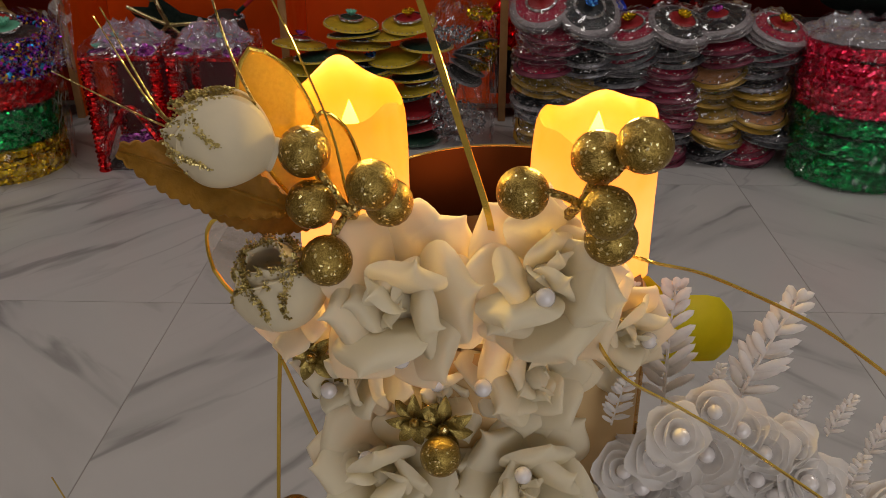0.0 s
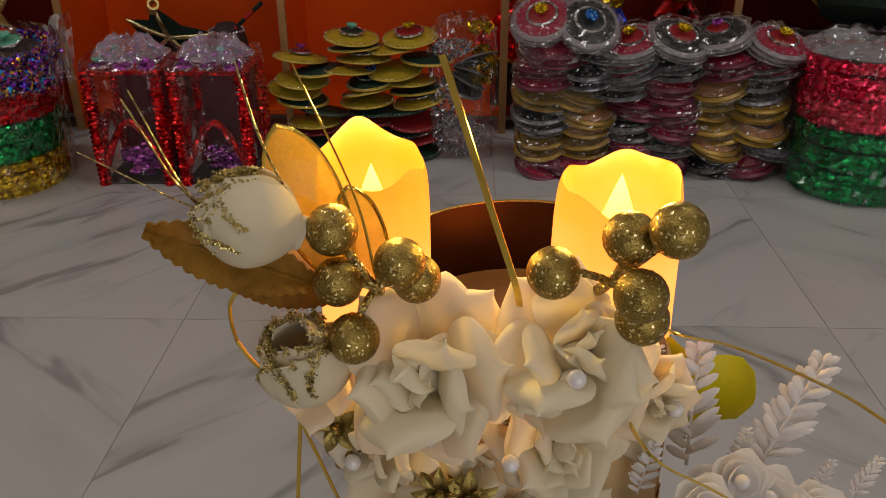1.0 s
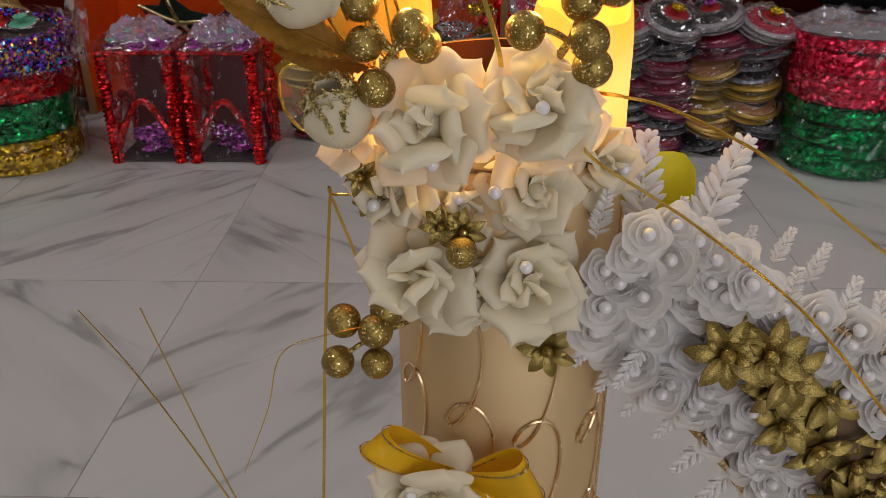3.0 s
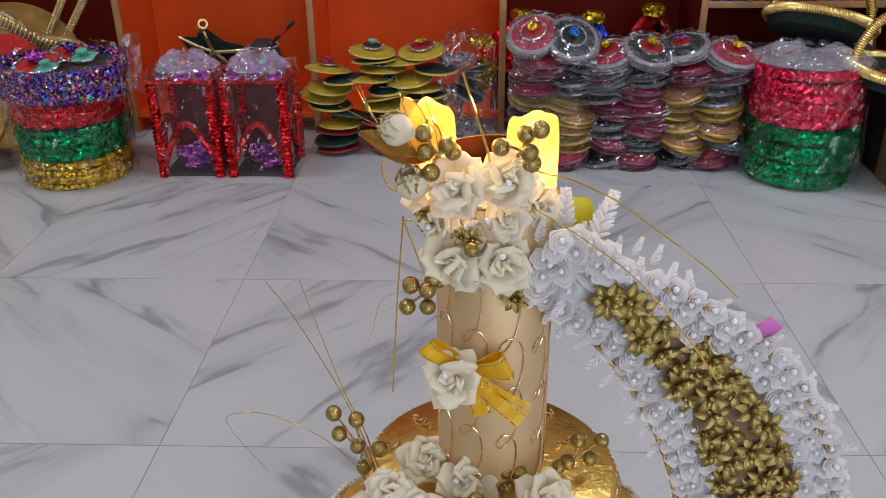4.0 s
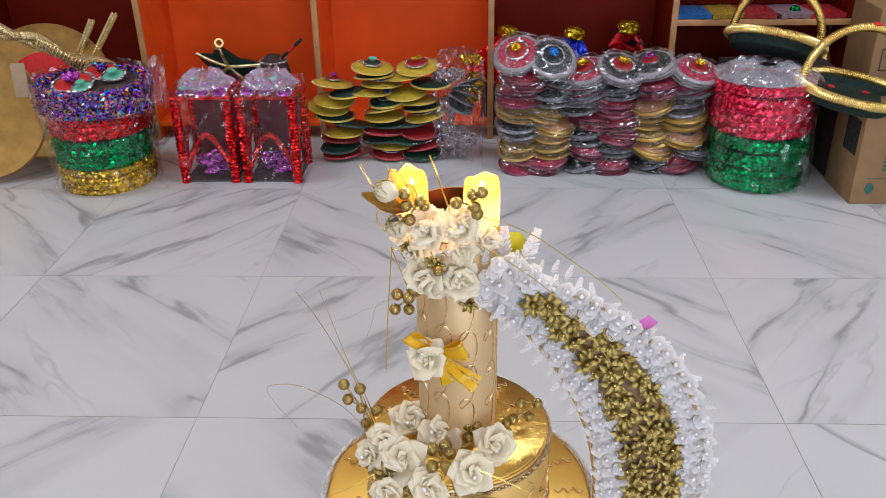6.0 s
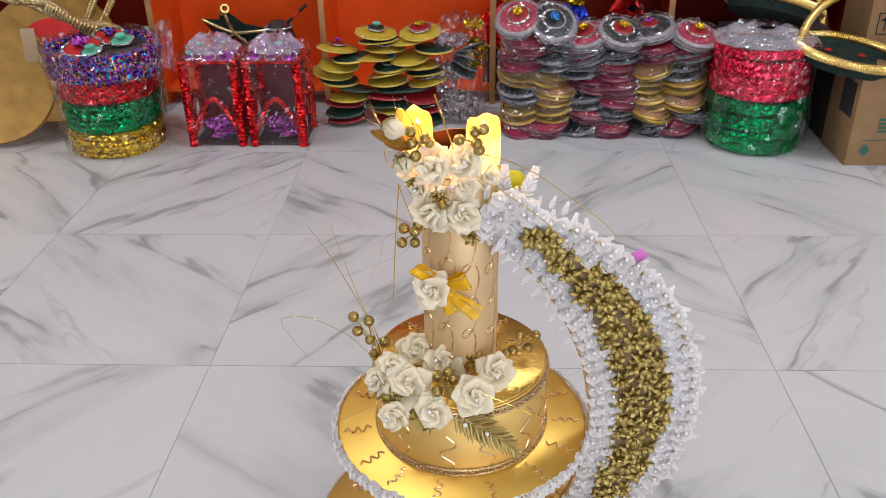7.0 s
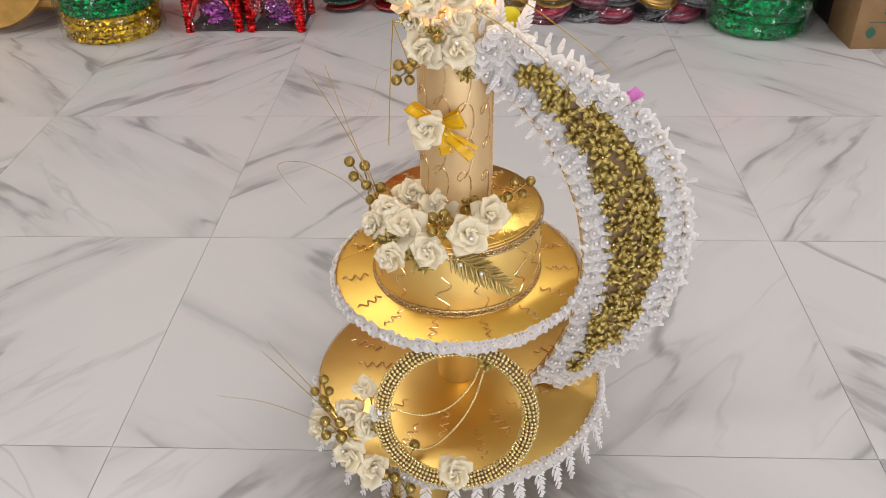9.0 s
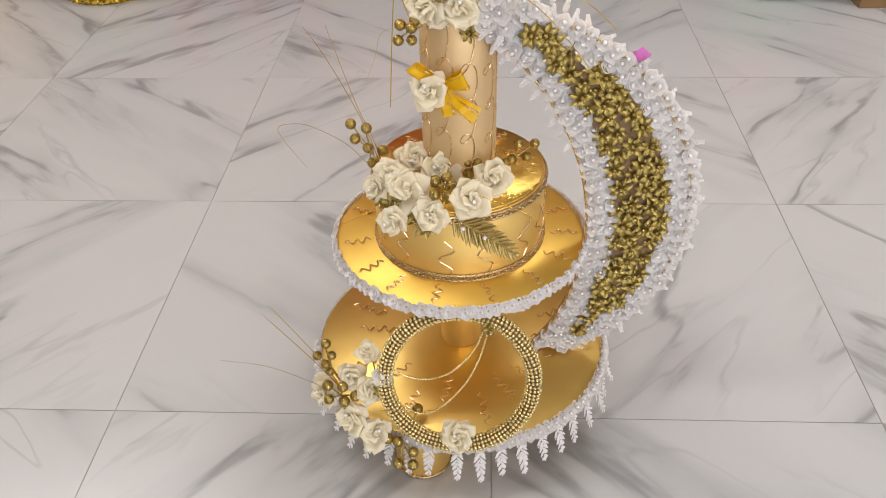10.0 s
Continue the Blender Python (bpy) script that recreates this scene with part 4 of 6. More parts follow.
def wire(points, r, mat=None, name="gold_stick", label="thin gold tinsel stick", parent=None):
    return part(name, one(name, tube(smooth_path(points, 10), r, 6, 0.45, 0.6), mat or M_STRIP), parent or stand, None, label)


def strip(points, width, across, label="shiny flat gold strip"):
    return part("gold_strip", one("gold_strip", ribbon(smooth_path(points, 12), width, across), M_STRIP), stand, None, label)


strip([(-0.053, -0.560, 0.722), (-0.0545, -0.570, 0.737), (-0.0625, -0.571, 0.763), (-0.073, -0.572, 0.797)], 0.0017, (1, -0.3, 0.2))
wire([(-0.089, -0.562, 0.73), (-0.0905, -0.568, 0.742), (-0.094, -0.571, 0.763), (-0.106, -0.572, 0.795)], 0.0007)
wire([(-0.122, -0.572, 0.757), (-0.134, -0.571, 0.7625), (-0.1465, -0.570, 0.786)], 0.0006, M_GSTICK)
wire([(-0.122, -0.572, 0.758), (-0.1335, -0.571, 0.763), (-0.1445, -0.570, 0.788)], 0.0006, M_GSTICK)
wire([(-0.122, -0.572, 0.756), (-0.136, -0.571, 0.761), (-0.159, -0.570, 0.773)], 0.0006, M_GSTICK)
wire([(-0.106, -0.560, 0.745), (-0.1145, -0.570, 0.774), (-0.119, -0.571, 0.795)], 0.0007, M_GSTICK)
strip([(-0.098, -0.550, 0.675), (-0.1185, -0.540, 0.6720), (-0.1200, -0.540, 0.669), (-0.1268, -0.540, 0.599), (-0.1336, -0.540, 0.509)], 0.0013, (1, -0.4, 0))
strip([(-0.1190, -0.541, 0.671), (-0.110, -0.543, 0.645), (-0.100, -0.545, 0.616)], 0.0013, (1, -0.4, 0))
wire([(-0.098, -0.570, 0.630), (-0.114, -0.580, 0.632), (-0.134, -0.585, 0.626), (-0.142, -0.586, 0.600), (-0.155, -0.585, 0.567)], 0.0004)
strip([(-0.020, -0.545, 0.716), (-0.010, -0.560, 0.7185), (0.006, -0.560, 0.7145), (0.030, -0.560, 0.7035), (0.047, -0.560, 0.6935), (0.0775, -0.560, 0.6705), (0.1147, -0.560, 0.6417), (0.140, -0.562, 0.618)], 0.0016, (0.1, -0.7, 0.7))
strip([(-0.028, -0.575, 0.708), (-0.0225, -0.597, 0.7075), (-0.006, -0.597, 0.697), (0.0146, -0.597, 0.683), (0.0541, -0.597, 0.651), (0.0969, -0.597, 0.6006), (0.125, -0.596, 0.560)], 0.0014, (0.1, -0.7, 0.7))

# ---- rose with a bow on the pillar ----
rose(stand, (-0.079, -0.580, 0.553), (-0.22, -0.88, 0.40), 0.0255)
KNOT = Vector((-0.066, -0.574, 0.556))
LOOPS = (((-0.101, -0.586, 0.586), 0.018), ((-0.037, -0.590, 0.571), 0.021))
TAILS = (([(-0.064, -0.574, 0.550), (-0.047, -0.586, 0.537), (-0.025, -0.590, 0.518)], 0.015),
         ([(-0.066, -0.574, 0.550), (-0.061, -0.586, 0.538), (-0.057, -0.588, 0.522)], 0.017),
         ([(-0.060, -0.574, 0.548), (-0.040, -0.584, 0.541), (-0.019, -0.586, 0.529)], 0.005))


def ribbon_loop(end, width, lo=-1.0, hi=1.0, lift=1.0):
    """A ribbon that runs out from the knot, turns over and comes back behind; lo and hi bound a strip of its width."""
    way = Vector(end) - KNOT
    across = way.cross(Vector((0, 1, 0))).normalized()

    def fn(u, v):
        s = math.sin(math.pi * v)
        w = 0.5 * width * (0.40 + 0.60 * s ** 0.7)
        side = lo + (hi - lo) * (u + 1) / 2
        return KNOT + way * s ** 0.85 * lift + across * w * side + Vector((0, -0.0065 * math.sin(2 * math.pi * v) * lift - 0.001 * math.sin(3 * side), 0.002 * side * s))
    return sheet(fn, 6, 40, 0.0003)


def flat_band(points, width, shift=0.0):
    """A ribbon that shows its face to the front."""
    pts = smooth_path(points)
    v, f, L = [], [], len(pts)
    for i, p in enumerate(pts):
        d = (pts[min(i + 1, L - 1)] - pts[max(i - 1, 0)]).normalized()
        a = d.cross(Vector((0.15, -0.85, 0.5))).normalized()
        a = (a + Vector((0, 0.45 * math.sin(i * 0.6), 0.1))).normalized() * width / 2
        q = p + a * shift * 2 / width * 1.0
        v += [tuple(q - a), tuple(q + a), tuple(q + a + Vector((0, 0.0004, 0))), tuple(q - a + Vector((0, 0.0004, 0)))]
    for i in range(L - 1):
        for k in range(4):
            n = (k + 1) % 4
            f.append((i * 4 + k, i * 4 + n, i * 4 + 4 + n, i * 4 + 4 + k))
    return v, f


knot = part("bow", one("bow", sphere(1.0, 14, 10), M_BOW, True, Matrix.Translation(KNOT) @ Matrix.Diagonal((0.006, 0.003, 0.005, 1))), stand, None, "sheer yellow-gold ribbon bow")
for end, width in LOOPS:
    loop = part("ribbon_loop", one("ribbon_loop", ribbon_loop(end, width), M_BOW), knot)
    for lo in (-0.80, 0.72):
        part("ribbon_stripe", one("ribbon_stripe", ribbon_loop(end, width, lo, lo + 0.08, 1.03), M_BRAID), knot, None, "thin dark gold stripe")
for line, width in TAILS:
    part("ribbon_tail", one("ribbon_tail", flat_band(line, width), M_BOW), knot)
    near = [Vector(p) + Vector((0, -0.0010, 0)) for p in line]
    for k in (-0.38, 0.38) if width > 0.01 else ():
        part("ribbon_stripe", one("ribbon_stripe", flat_band(near, 0.0008, k * width), M_BRAID), knot, None, "thin dark gold stripe")

# ---- roses and berries on the drum ----
for place, way, radius in (
    ((-0.108, -0.535, 0.432), (0.15, -0.75, 0.55), 0.0240), ((-0.068, -0.562, 0.430), (-0.05, -0.75, 0.65), 0.0250), ((-0.150, -0.590, 0.424), (-0.6, -0.7, 0.3), 0.0180),
    ((-0.112, -0.605, 0.425), (-0.10, -0.75, 0.65), 0.0275), ((-0.030, -0.632, 0.4310), (0.10, -0.8, 0.6), 0.0240), ((-0.003, -0.580, 0.428), (0.2, -0.7, 0.7), 0.0250),
    ((-0.079, -0.637, 0.410), (0, -0.85, 0.5), 0.0220), ((-0.126, -0.628, 0.398), (-0.4, -0.8, 0.3), 0.0205), ((-0.133, -0.585, 0.440), (-0.2, -0.8, 0.5), 0.0200),
):
    rose(stand, place, way, radius * 1.08)
BT = 0.0076
berries(stand, (-0.040, -0.570, 0.414), [(-0.036, -0.560, 0.441), (-0.024, -0.560, 0.439), (-0.034, -0.566, 0.427), (-0.022, -0.552, 0.430)], BT)
berries(stand, (-0.066, -0.612, 0.412), [(-0.076, -0.601, 0.437), (-0.061, -0.595, 0.438), (-0.075, -0.628, 0.435), (-0.056, -0.631, 0.434), (-0.055, -0.605, 0.434)], BT)
berries(stand, (-0.146, -0.552, 0.418), [(-0.187, -0.538, 0.484), (-0.167, -0.540, 0.479), (-0.183, -0.540, 0.463), (-0.167, -0.542, 0.451), (-0.148, -0.540, 0.446), (-0.162, -0.545, 0.430)], 0.0072)
berries(stand, (0.012, -0.536, 0.415), [(0.031, -0.528, 0.449), (0.052, -0.528, 0.4500), (0.022, -0.532, 0.428), (0.042, -0.530, 0.431), (0.014, -0.534, 0.424)], 0.0070)
for place, r in (((-0.130, -0.618, 0.415), 0.015), ((-0.100, -0.630, 0.402), 0.014), ((-0.145, -0.605, 0.412), 0.012), ((-0.085, -0.640, 0.392), 0.013)):
    part("gold_flower", GOLD_FLOWER, stand, facing(place, (R.uniform(-0.4, 0.2), -1, 0.5), R.uniform(0, 6), r), "antique gold glitter flower")
for root, tip, size in (((-0.060, -0.634, 0.408), (0.026, -0.6450, 0.362), 1.0), ((-0.055, -0.632, 0.410), (-0.02, -0.640, 0.372), 1.0), ((-0.09, -0.634, 0.405), (-0.10, -0.645, 0.384), 1.0)):
    d = Vector(tip) - Vector(root)
    fern_at(stand, root, d, d.length * size, (0.1, -1, 0.1), GOLD_FERN, "antique gold glitter fern")
for p in ((-0.040, -0.6445, 0.395), (-0.013, -0.644, 0.381)):
    part("pearl", PEARL, stand, Matrix.Translation(p) @ Matrix.Scale(0.0030, 4), "white pearl")
wire([(-0.146, -0.545, 0.416), (-0.160, -0.540, 0.466), (-0.1778, -0.540, 0.5151), (-0.206, -0.540, 0.618)], 0.0011)
wire([(-0.148, -0.548, 0.416), (-0.167, -0.541, 0.478), (-0.1904, -0.540, 0.535), (-0.2149, -0.540, 0.586), (-0.2336, -0.540, 0.6167)], 0.0011)
wire([(-0.150, -0.550, 0.416), (-0.1685, -0.540, 0.4249), (-0.1956, -0.540, 0.4559), (-0.2393, -0.540, 0.4815), (-0.2674, -0.540, 0.4847), (-0.2824, -0.540, 0.4782), (-0.2759, -0.540, 0.4584), (-0.2508, -0.540, 0.4185)], 0.0008)
strip([(-0.066, -0.615, 0.432), (-0.040, -0.634, 0.444), (0.0, -0.655, 0.443), (0.051, -0.681, 0.436)], 0.0012, (0.2, -0.6, 0.8))
wire([(-0.140, -0.612, 0.412), (-0.170, -0.625, 0.400), (-0.205, -0.630, 0.385)], 0.0006)

# ---- beaded ring and flowers on the base ----
RING = Matrix.Translation((-0.045, -0.714, 0.1985)) @ Matrix.Rotation(radians(90 - 17), 4, "X")
ring = part("beaded_ring", one("beaded_ring", torus(0.0985, 0.0084, 90, 10), M_BOARD), stand, RING, "upright ring wound with gold beads")
b = Build()
for i in range(112):
    a = 2 * math.pi * i / 112
    for k in range(11):
        q = 2 * math.pi * (k + 0.05 * i) / 11
        r = 0.0985 + 0.0096 * math.cos(q)
        b.add(sphere(0.0025 if i % 7 else 0.0022, 8, 6), Matrix.Translation((r * math.cos(a), r * math.sin(a), 0.0096 * math.sin(q))))
tagged(part("bead_winding", b.mesh("bead_winding", M_GOLD_BEAD), ring, RING), "pale gold beads", kind="stuff")


def chain(points):
    b = Build()
    pts = smooth_path(points, 40)
    last = None
    for p in pts:
        if last is None or (p - last).length > 0.0042:
            last = p
            b.add(sphere(0.0019, 8, 6), Matrix.Translation(p))
    b.add(tube(pts[::6] + [pts[-1]], 0.0005, 5))
    part("bead_chain", b.mesh("bead_chain", M_GOLD_BEAD), ring, None, "sagging gold bead chain")


chain([(-0.014, -0.694, 0.268), (-0.026, -0.704, 0.243), (-0.054, -0.712, 0.212), (-0.085, -0.714, 0.199), (-0.110, -0.713, 0.201), (-0.133, -0.712, 0.212)])
chain([(-0.009, -0.696, 0.262), (-0.020, -0.706, 0.225), (-0.040, -0.714, 0.186), (-0.070, -0.720, 0.152), (-0.095, -0.722, 0.141), (-0.120, -0.720, 0.150), (-0.140, -0.715, 0.168)])
part("pearl_flower", WHITE_FLOWER, ring, facing((-0.146, -0.716, 0.206), (-0.1, -1, 0.5), 0, 0.013), "sheer gold-tinted organza flower")
part("gold_flower", GOLD_FLOWER, ring, facing((-0.150, -0.718, 0.180), (-0.2, -1, 0.4), 0, 0.012))
part("gold_flower", GOLD_FLOWER, ring, facing((-0.006, -0.697, 0.279), (0.1, -1, 0.5), 0, 0.012))
part("berry", BERRY, ring, facing((-0.004, -0.706, 0.276), (0, 0, 1), 0, 0.0042))
for place, way, radius in (
    ((-0.228, -0.690, 0.150), (-0.5, -0.75, 0.45), 0.0240), ((-0.190, -0.722, 0.130), (-0.3, -0.8, 0.55), 0.0250), ((-0.158, -0.732, 0.112), (-0.05, -0.8, 0.6), 0.0240),
    ((-0.193, -0.690, 0.178), (0.1, -0.75, 0.65), 0.0200), ((-0.168, -0.705, 0.168), (0.2, -0.75, 0.55), 0.0210), ((-0.047, -0.737, 0.112), (0, -0.7, 0.7), 0.0255),
):
    rose(stand, place, way, radius)
rose(stand, (-0.1675, -0.690, 0.222), (-0.05, -0.55, 0.85), 0.0165, False, (2, 2, 2), (4, 5, 5, 3), "small white rosebud")
wire([(-0.166, -0.690, 0.225), (-0.160, -0.695, 0.205), (-0.156, -0.705, 0.175)], 0.0018, M_GLEAF, "bud_stem", "green-gold bud stem")
berries(stand, (-0.208, -0.690, 0.165), [(-0.222, -0.690, 0.238), (-0.216, -0.692, 0.219), (-0.236, -0.690, 0.216), (-0.226, -0.692, 0.202), (-0.221, -0.693, 0.190)], BR)
berries(stand, (-0.205, -0.695, 0.140), [(-0.222, -0.712, 0.182), (-0.202, -0.712, 0.180), (-0.222, -0.716, 0.160), (-0.201, -0.718, 0.158), (-0.186, -0.712, 0.163)], 0.0075)
berries(stand, (-0.135, -0.728, 0.098), [(-0.143, -0.738, 0.108), (-0.129, -0.740, 0.104), (-0.108, -0.746, 0.090), (-0.129, -0.752, 0.072), (-0.109, -0.752, 0.070), (-0.121, -0.712, 0.122), (-0.104, -0.700, 0.126)], 0.0076)
wire([(-0.205, -0.692, 0.15), (-0.240, -0.698, 0.215), (-0.295, -0.700, 0.296)], 0.0015)
wire([(-0.205, -0.692, 0.15), (-0.235, -0.698, 0.225), (-0.285, -0.700, 0.312)], 0.0015)
wire([(-0.205, -0.696, 0.142), (-0.250, -0.700, 0.178), (-0.306, -0.700, 0.205), (-0.366, -0.700, 0.215)], 0.0007)
wire([(-0.150, -0.735, 0.16), (-0.10, -0.742, 0.17), (-0.04, -0.74, 0.165)], 0.0004)


# ---- the two glowing candles ----
def candle(x, y, z, r, h, ph, group="glowing candles"):
    ob = thing("candle", (x, y, z), "glowing wax-look battery candle with a wavy melted rim", "candle", group)
    m = Matrix.Translation((x, y, z))
    n, b = 48, Build()
    v, f = [], []
    rings = [(1.0, 0.0, 0), (1.0, 0.3, 0), (1.0, 0.55, 0.1), (0.99, 0.72, 0.5), (0.965, 0.86, 0.9), (0.935, 0.95, 1), (0.90, 0.985, 1), (0.86, 0.97, 1), (0.82, 0.88, 0.9), (0.78, 0.70, 0.5), (0.74, 0.50, 0.1), (0.001, 0.46, 0)]
    for q, (k, t, w) in enumerate(rings):
        for i in range(n):
            a = 2 * math.pi * i / n
            wave = 0.075 * math.sin(a) + 0.045 * math.sin(2 * a + ph) + 0.022 * math.sin(5 * a + 1.3 * ph) - 0.06
            drip = 0.022 * math.sin(7 * a + ph) * math.sin(3.1 * t + a) + 0.016 * math.sin(11 * a)
            rr = r * k * (1 + (drip if k > 0.8 else 0))
            v.append((rr * math.cos(a), rr * math.sin(a), h * (t + w * wave)))
    for q in range(len(rings) - 1):
        for i in range(n):
            j = (i + 1) % n
            f.append((q * n + i, q * n + j, (q + 1) * n + j, (q + 1) * n + i))
    f.append(tuple(range(n - 1, -1, -1)))
    part("wax_body", one("wax_body", (v, f), M_WAX), ob, m)
    part("flame_bulb", one("flame_bulb", lathe([(0.0001, 0), (0.0064, 0.002), (0.0072, 0.007), (0.0052, 0.014), (0.0024, 0.022), (0.0001, 0.028)], 16), M_FLAME), ob, m @ Matrix.Translation((0, 0, h * 0.47)))
    return ob


candle(-0.097, -0.512, 0.690, 0.0182, 0.0645, 3.6)
candle(-0.019, -0.507, 0.690, 0.0205, 0.0545, 0.6)

# ---- things stacked on the floor in front of the shelves ----


def tinsel_ring_mesh(name, mat, r0, r, seed, spikes=420, length=0.009):
    """A hoop wound with crinkled tinsel, with short flat ends standing out of it."""
    q = random.Random(seed)
    n, k = 96, 10
    v, f = [], []
    for i in range(n):
        a = 2 * math.pi * i / n
        for j in range(k):
            b = 2 * math.pi * j / k
            c, d = math.cos(b), math.sin(b)
            rr = r * (1 + q.uniform(-0.14, 0.20))
            x, z = math.copysign(abs(c) ** 0.7, c) * rr, math.copysign(abs(d) ** 0.7, d) * rr * 1.02
            v.append(((r0 + x) * math.cos(a), (r0 + x) * math.sin(a), z))
    for i in range(n):
        for j in range(k):
            f.append((i * k + j, ((i + 1) % n) * k + j, ((i + 1) % n) * k + (j + 1) % k, i * k + (j + 1) % k))
    for _ in range(spikes):
        a, b = q.uniform(0, 6.283), q.uniform(-1.5, 1.5)
        out = Vector((math.cos(a) * math.cos(b), math.sin(a) * math.cos(b), math.sin(b)))
        p = Vector((r0 * math.cos(a), r0 * math.sin(a), 0)) + out * r * 0.9
        side = Vector((q.uniform(-1, 1), q.uniform(-1, 1), q.uniform(-1, 1))).cross(out).normalized() * 0.0014
        tip = p + (out + Vector((q.uniform(-0.6, 0.6), q.uniform(-0.6, 0.6), q.uniform(-0.5, 0.5)))) * length * q.uniform(0.4, 1.0)
        m = len(v)
        v += [tuple(p - side), tuple(p + side), tuple(tip + side * 0.7), tuple(tip - side * 0.7)]
        f.append((m, m + 1, m + 2, m + 3))
    return one(name, (v, f), mat, False)


def wrap_mesh(rings, n=56, amp=0.008, seed=1, square=0.0):
    """Loose clear film: rings of (x radius, y radius, height), with folds."""
    q = random.Random(seed)
    ph = [q.uniform(0, 6.28) for _ in range(6)]
    fine = []
    for a, c in zip(rings, rings[1:]):
        fine += [tuple(a[k] + (c[k] - a[k]) * t / 4 for k in range(3)) for t in range(4)]
    rings = fine + [rings[-1]]
    v, f = [], []
    for s, (rx, ry, z) in enumerate(rings):
        for i in range(n):
            a = 2 * math.pi * i / n
            c, d = math.cos(a), math.sin(a)
            if square:
                k = 1 / (abs(c) ** 6 + abs(d) ** 6) ** (1 / 6)
            else:
                k = 1
            w = amp * (math.sin(7 * a + ph[0] + s * 0.5) + 0.7 * math.sin(13 * a + ph[1] - s) + 0.5 * math.sin(23 * a + ph[2] + 2 * s)) * 0.8 + q.uniform(-1, 1) * amp * 0.3
            v.append(((rx * k + w) * c, (ry * k + w) * d, z + 0.4 * w))
    for s in range(len(rings) - 1):
        for i in range(n):
            j = (i + 1) % n
            f.append((s * n + i, s * n + j, (s + 1) * n + j, (s + 1) * n + i))
    return v, f


def bunched_film(r, h, seed, n=48):
    """The gathered top of a wrapped pack: soft folds that run to the knot."""
    q = random.Random(seed)
    ph = [q.uniform(0, 6.28) for _ in range(4)]
    v, f, K = [], [], 14
    for s in range(K):
        t = s / (K - 1)
        for i in range(n):
            a = 2 * math.pi * i / n
            w = 1 + (0.10 * math.sin(7 * a + ph[0] + 2 * t) + 0.07 * math.sin(15 * a + ph[1])) * (0.3 + t) + 0.03 * q.uniform(-1, 1)
            rr = r * (1 - 0.86 * t) * w + 0.004
            up = h * (math.sin(0.5 * math.pi * t) + 0.30 * math.sin(9 * a + ph[2] + 5 * t) * math.sin(math.pi * t) + 0.16 * math.sin(17 * a + ph[3] - 7 * t) * math.sin(math.pi * t))
            v.append((rr * math.cos(a) * 1.1, rr * math.sin(a), up + 0.02 * h * q.uniform(-1, 1)))
    for s in range(K - 1):
        for i in range(n):
            j = (i + 1) % n
            f.append((s * n + i, s * n + j, (s + 1) * n + j, (s + 1) * n + i))
    return v, f


def ornament(mat_flower, mat_disc, r):
    """A small felt rosette with a tinsel flower on it."""
    b = Build()
    b.add(lathe(disc_profile(r, 0, 0.004, 0.001), 28), None, 1)
    b.add(lathe([(r, 0.003), (r * 1.18, 0.001), (r * 1.18, 0.005), (r, 0.006)], 40), None, 2)
    for i in range(9):
        a = 2 * math.pi * i / 9
        b.add(sphere(1, 8, 5), Matrix.Translation((0.22 * r * math.cos(a), 0.22 * r * math.sin(a), 0.016)) @ Matrix.Rotation(a, 4, "Z") @ Matrix.Rotation(-0.7, 4, "Y") @ Matrix.Diagonal((0.40 * r, 0.17 * r, 0.12 * r, 1)))
    return b.mesh("rosette", [mat_flower, mat_disc, M_SILVER])


M_PURPLE = glitter("purple_tinsel", (0.25, 0.02, 0.3), (0.9, 0.2, 0.85), 140, 1.2, 0.25, 0.7)
M_BLUE = glitter("blue_tinsel", (0.01, 0.04, 0.3), (0.12, 0.45, 0.9), 140, 1.2, 0.25, 0.7)
M_MINT = plain("mint_fabric", (0.15, 0.5, 0.33), 0.5)

# the tall pack of hoops by the tan tray
lx, ly = -1.277, 1.285
pack = thing("tinsel_hoop_pack", (lx, ly, 0), "film-wrapped stack of gold, green, red and rainbow tinsel hoops", "tinsel hoops")
z = 0.0
for count, mat, r0, r, tag in ((4, M_GOLDT, 0.145, 0.0118, "gold tinsel hoop"), (4, M_GREEN, 0.143, 0.0122, "green tinsel hoop"), (3, M_RED, 0.145, 0.0125, "red tinsel hoop"), (3, M_MULTI, 0.160, 0.0165, "rainbow tinsel hoop")):
    for i in range(count):
        z += r
        part("tinsel_hoop", tinsel_ring_mesh("tinsel_hoop", mat, r0, r, 10 * count + i, 700 if mat is M_MULTI else 300, 0.015 if mat is M_MULTI else 0.006), pack, pose(lx + R.uniform(-0.006, 0.006) + 0.02 * z, ly + R.uniform(-0.005, 0.005), z, R.uniform(-1.5, 1.5), R.uniform(-2.5, 1.0), R.uniform(0, 360)), tag)
        z += r * 0.92
        part("sieve_mesh", one("sieve_mesh", lathe(disc_profile(r0 - 0.004, -0.001, 0.001, 0.0005), 40), M_DARK), pack, pose(lx + 0.02 * z, ly, z - r * 0.9))
for dx, dy, mf, md, r in ((-0.03, -0.06, M_PURPLE, M_RED_FELT, 0.058), (0.07, 0.02, M_MINT, M_MINT, 0.035), (0.02, -0.11, M_MINT, M_MINT, 0.03), (0.01, 0.07, M_MULTI, M_RED_FELT, 0.05)):
    part("rosette", ornament(mf, md, r), pack, pose(lx + dx, ly + dy, z + 0.002, 14, R.uniform(-10, 10), 0), "felt rosette with a tinsel flower")
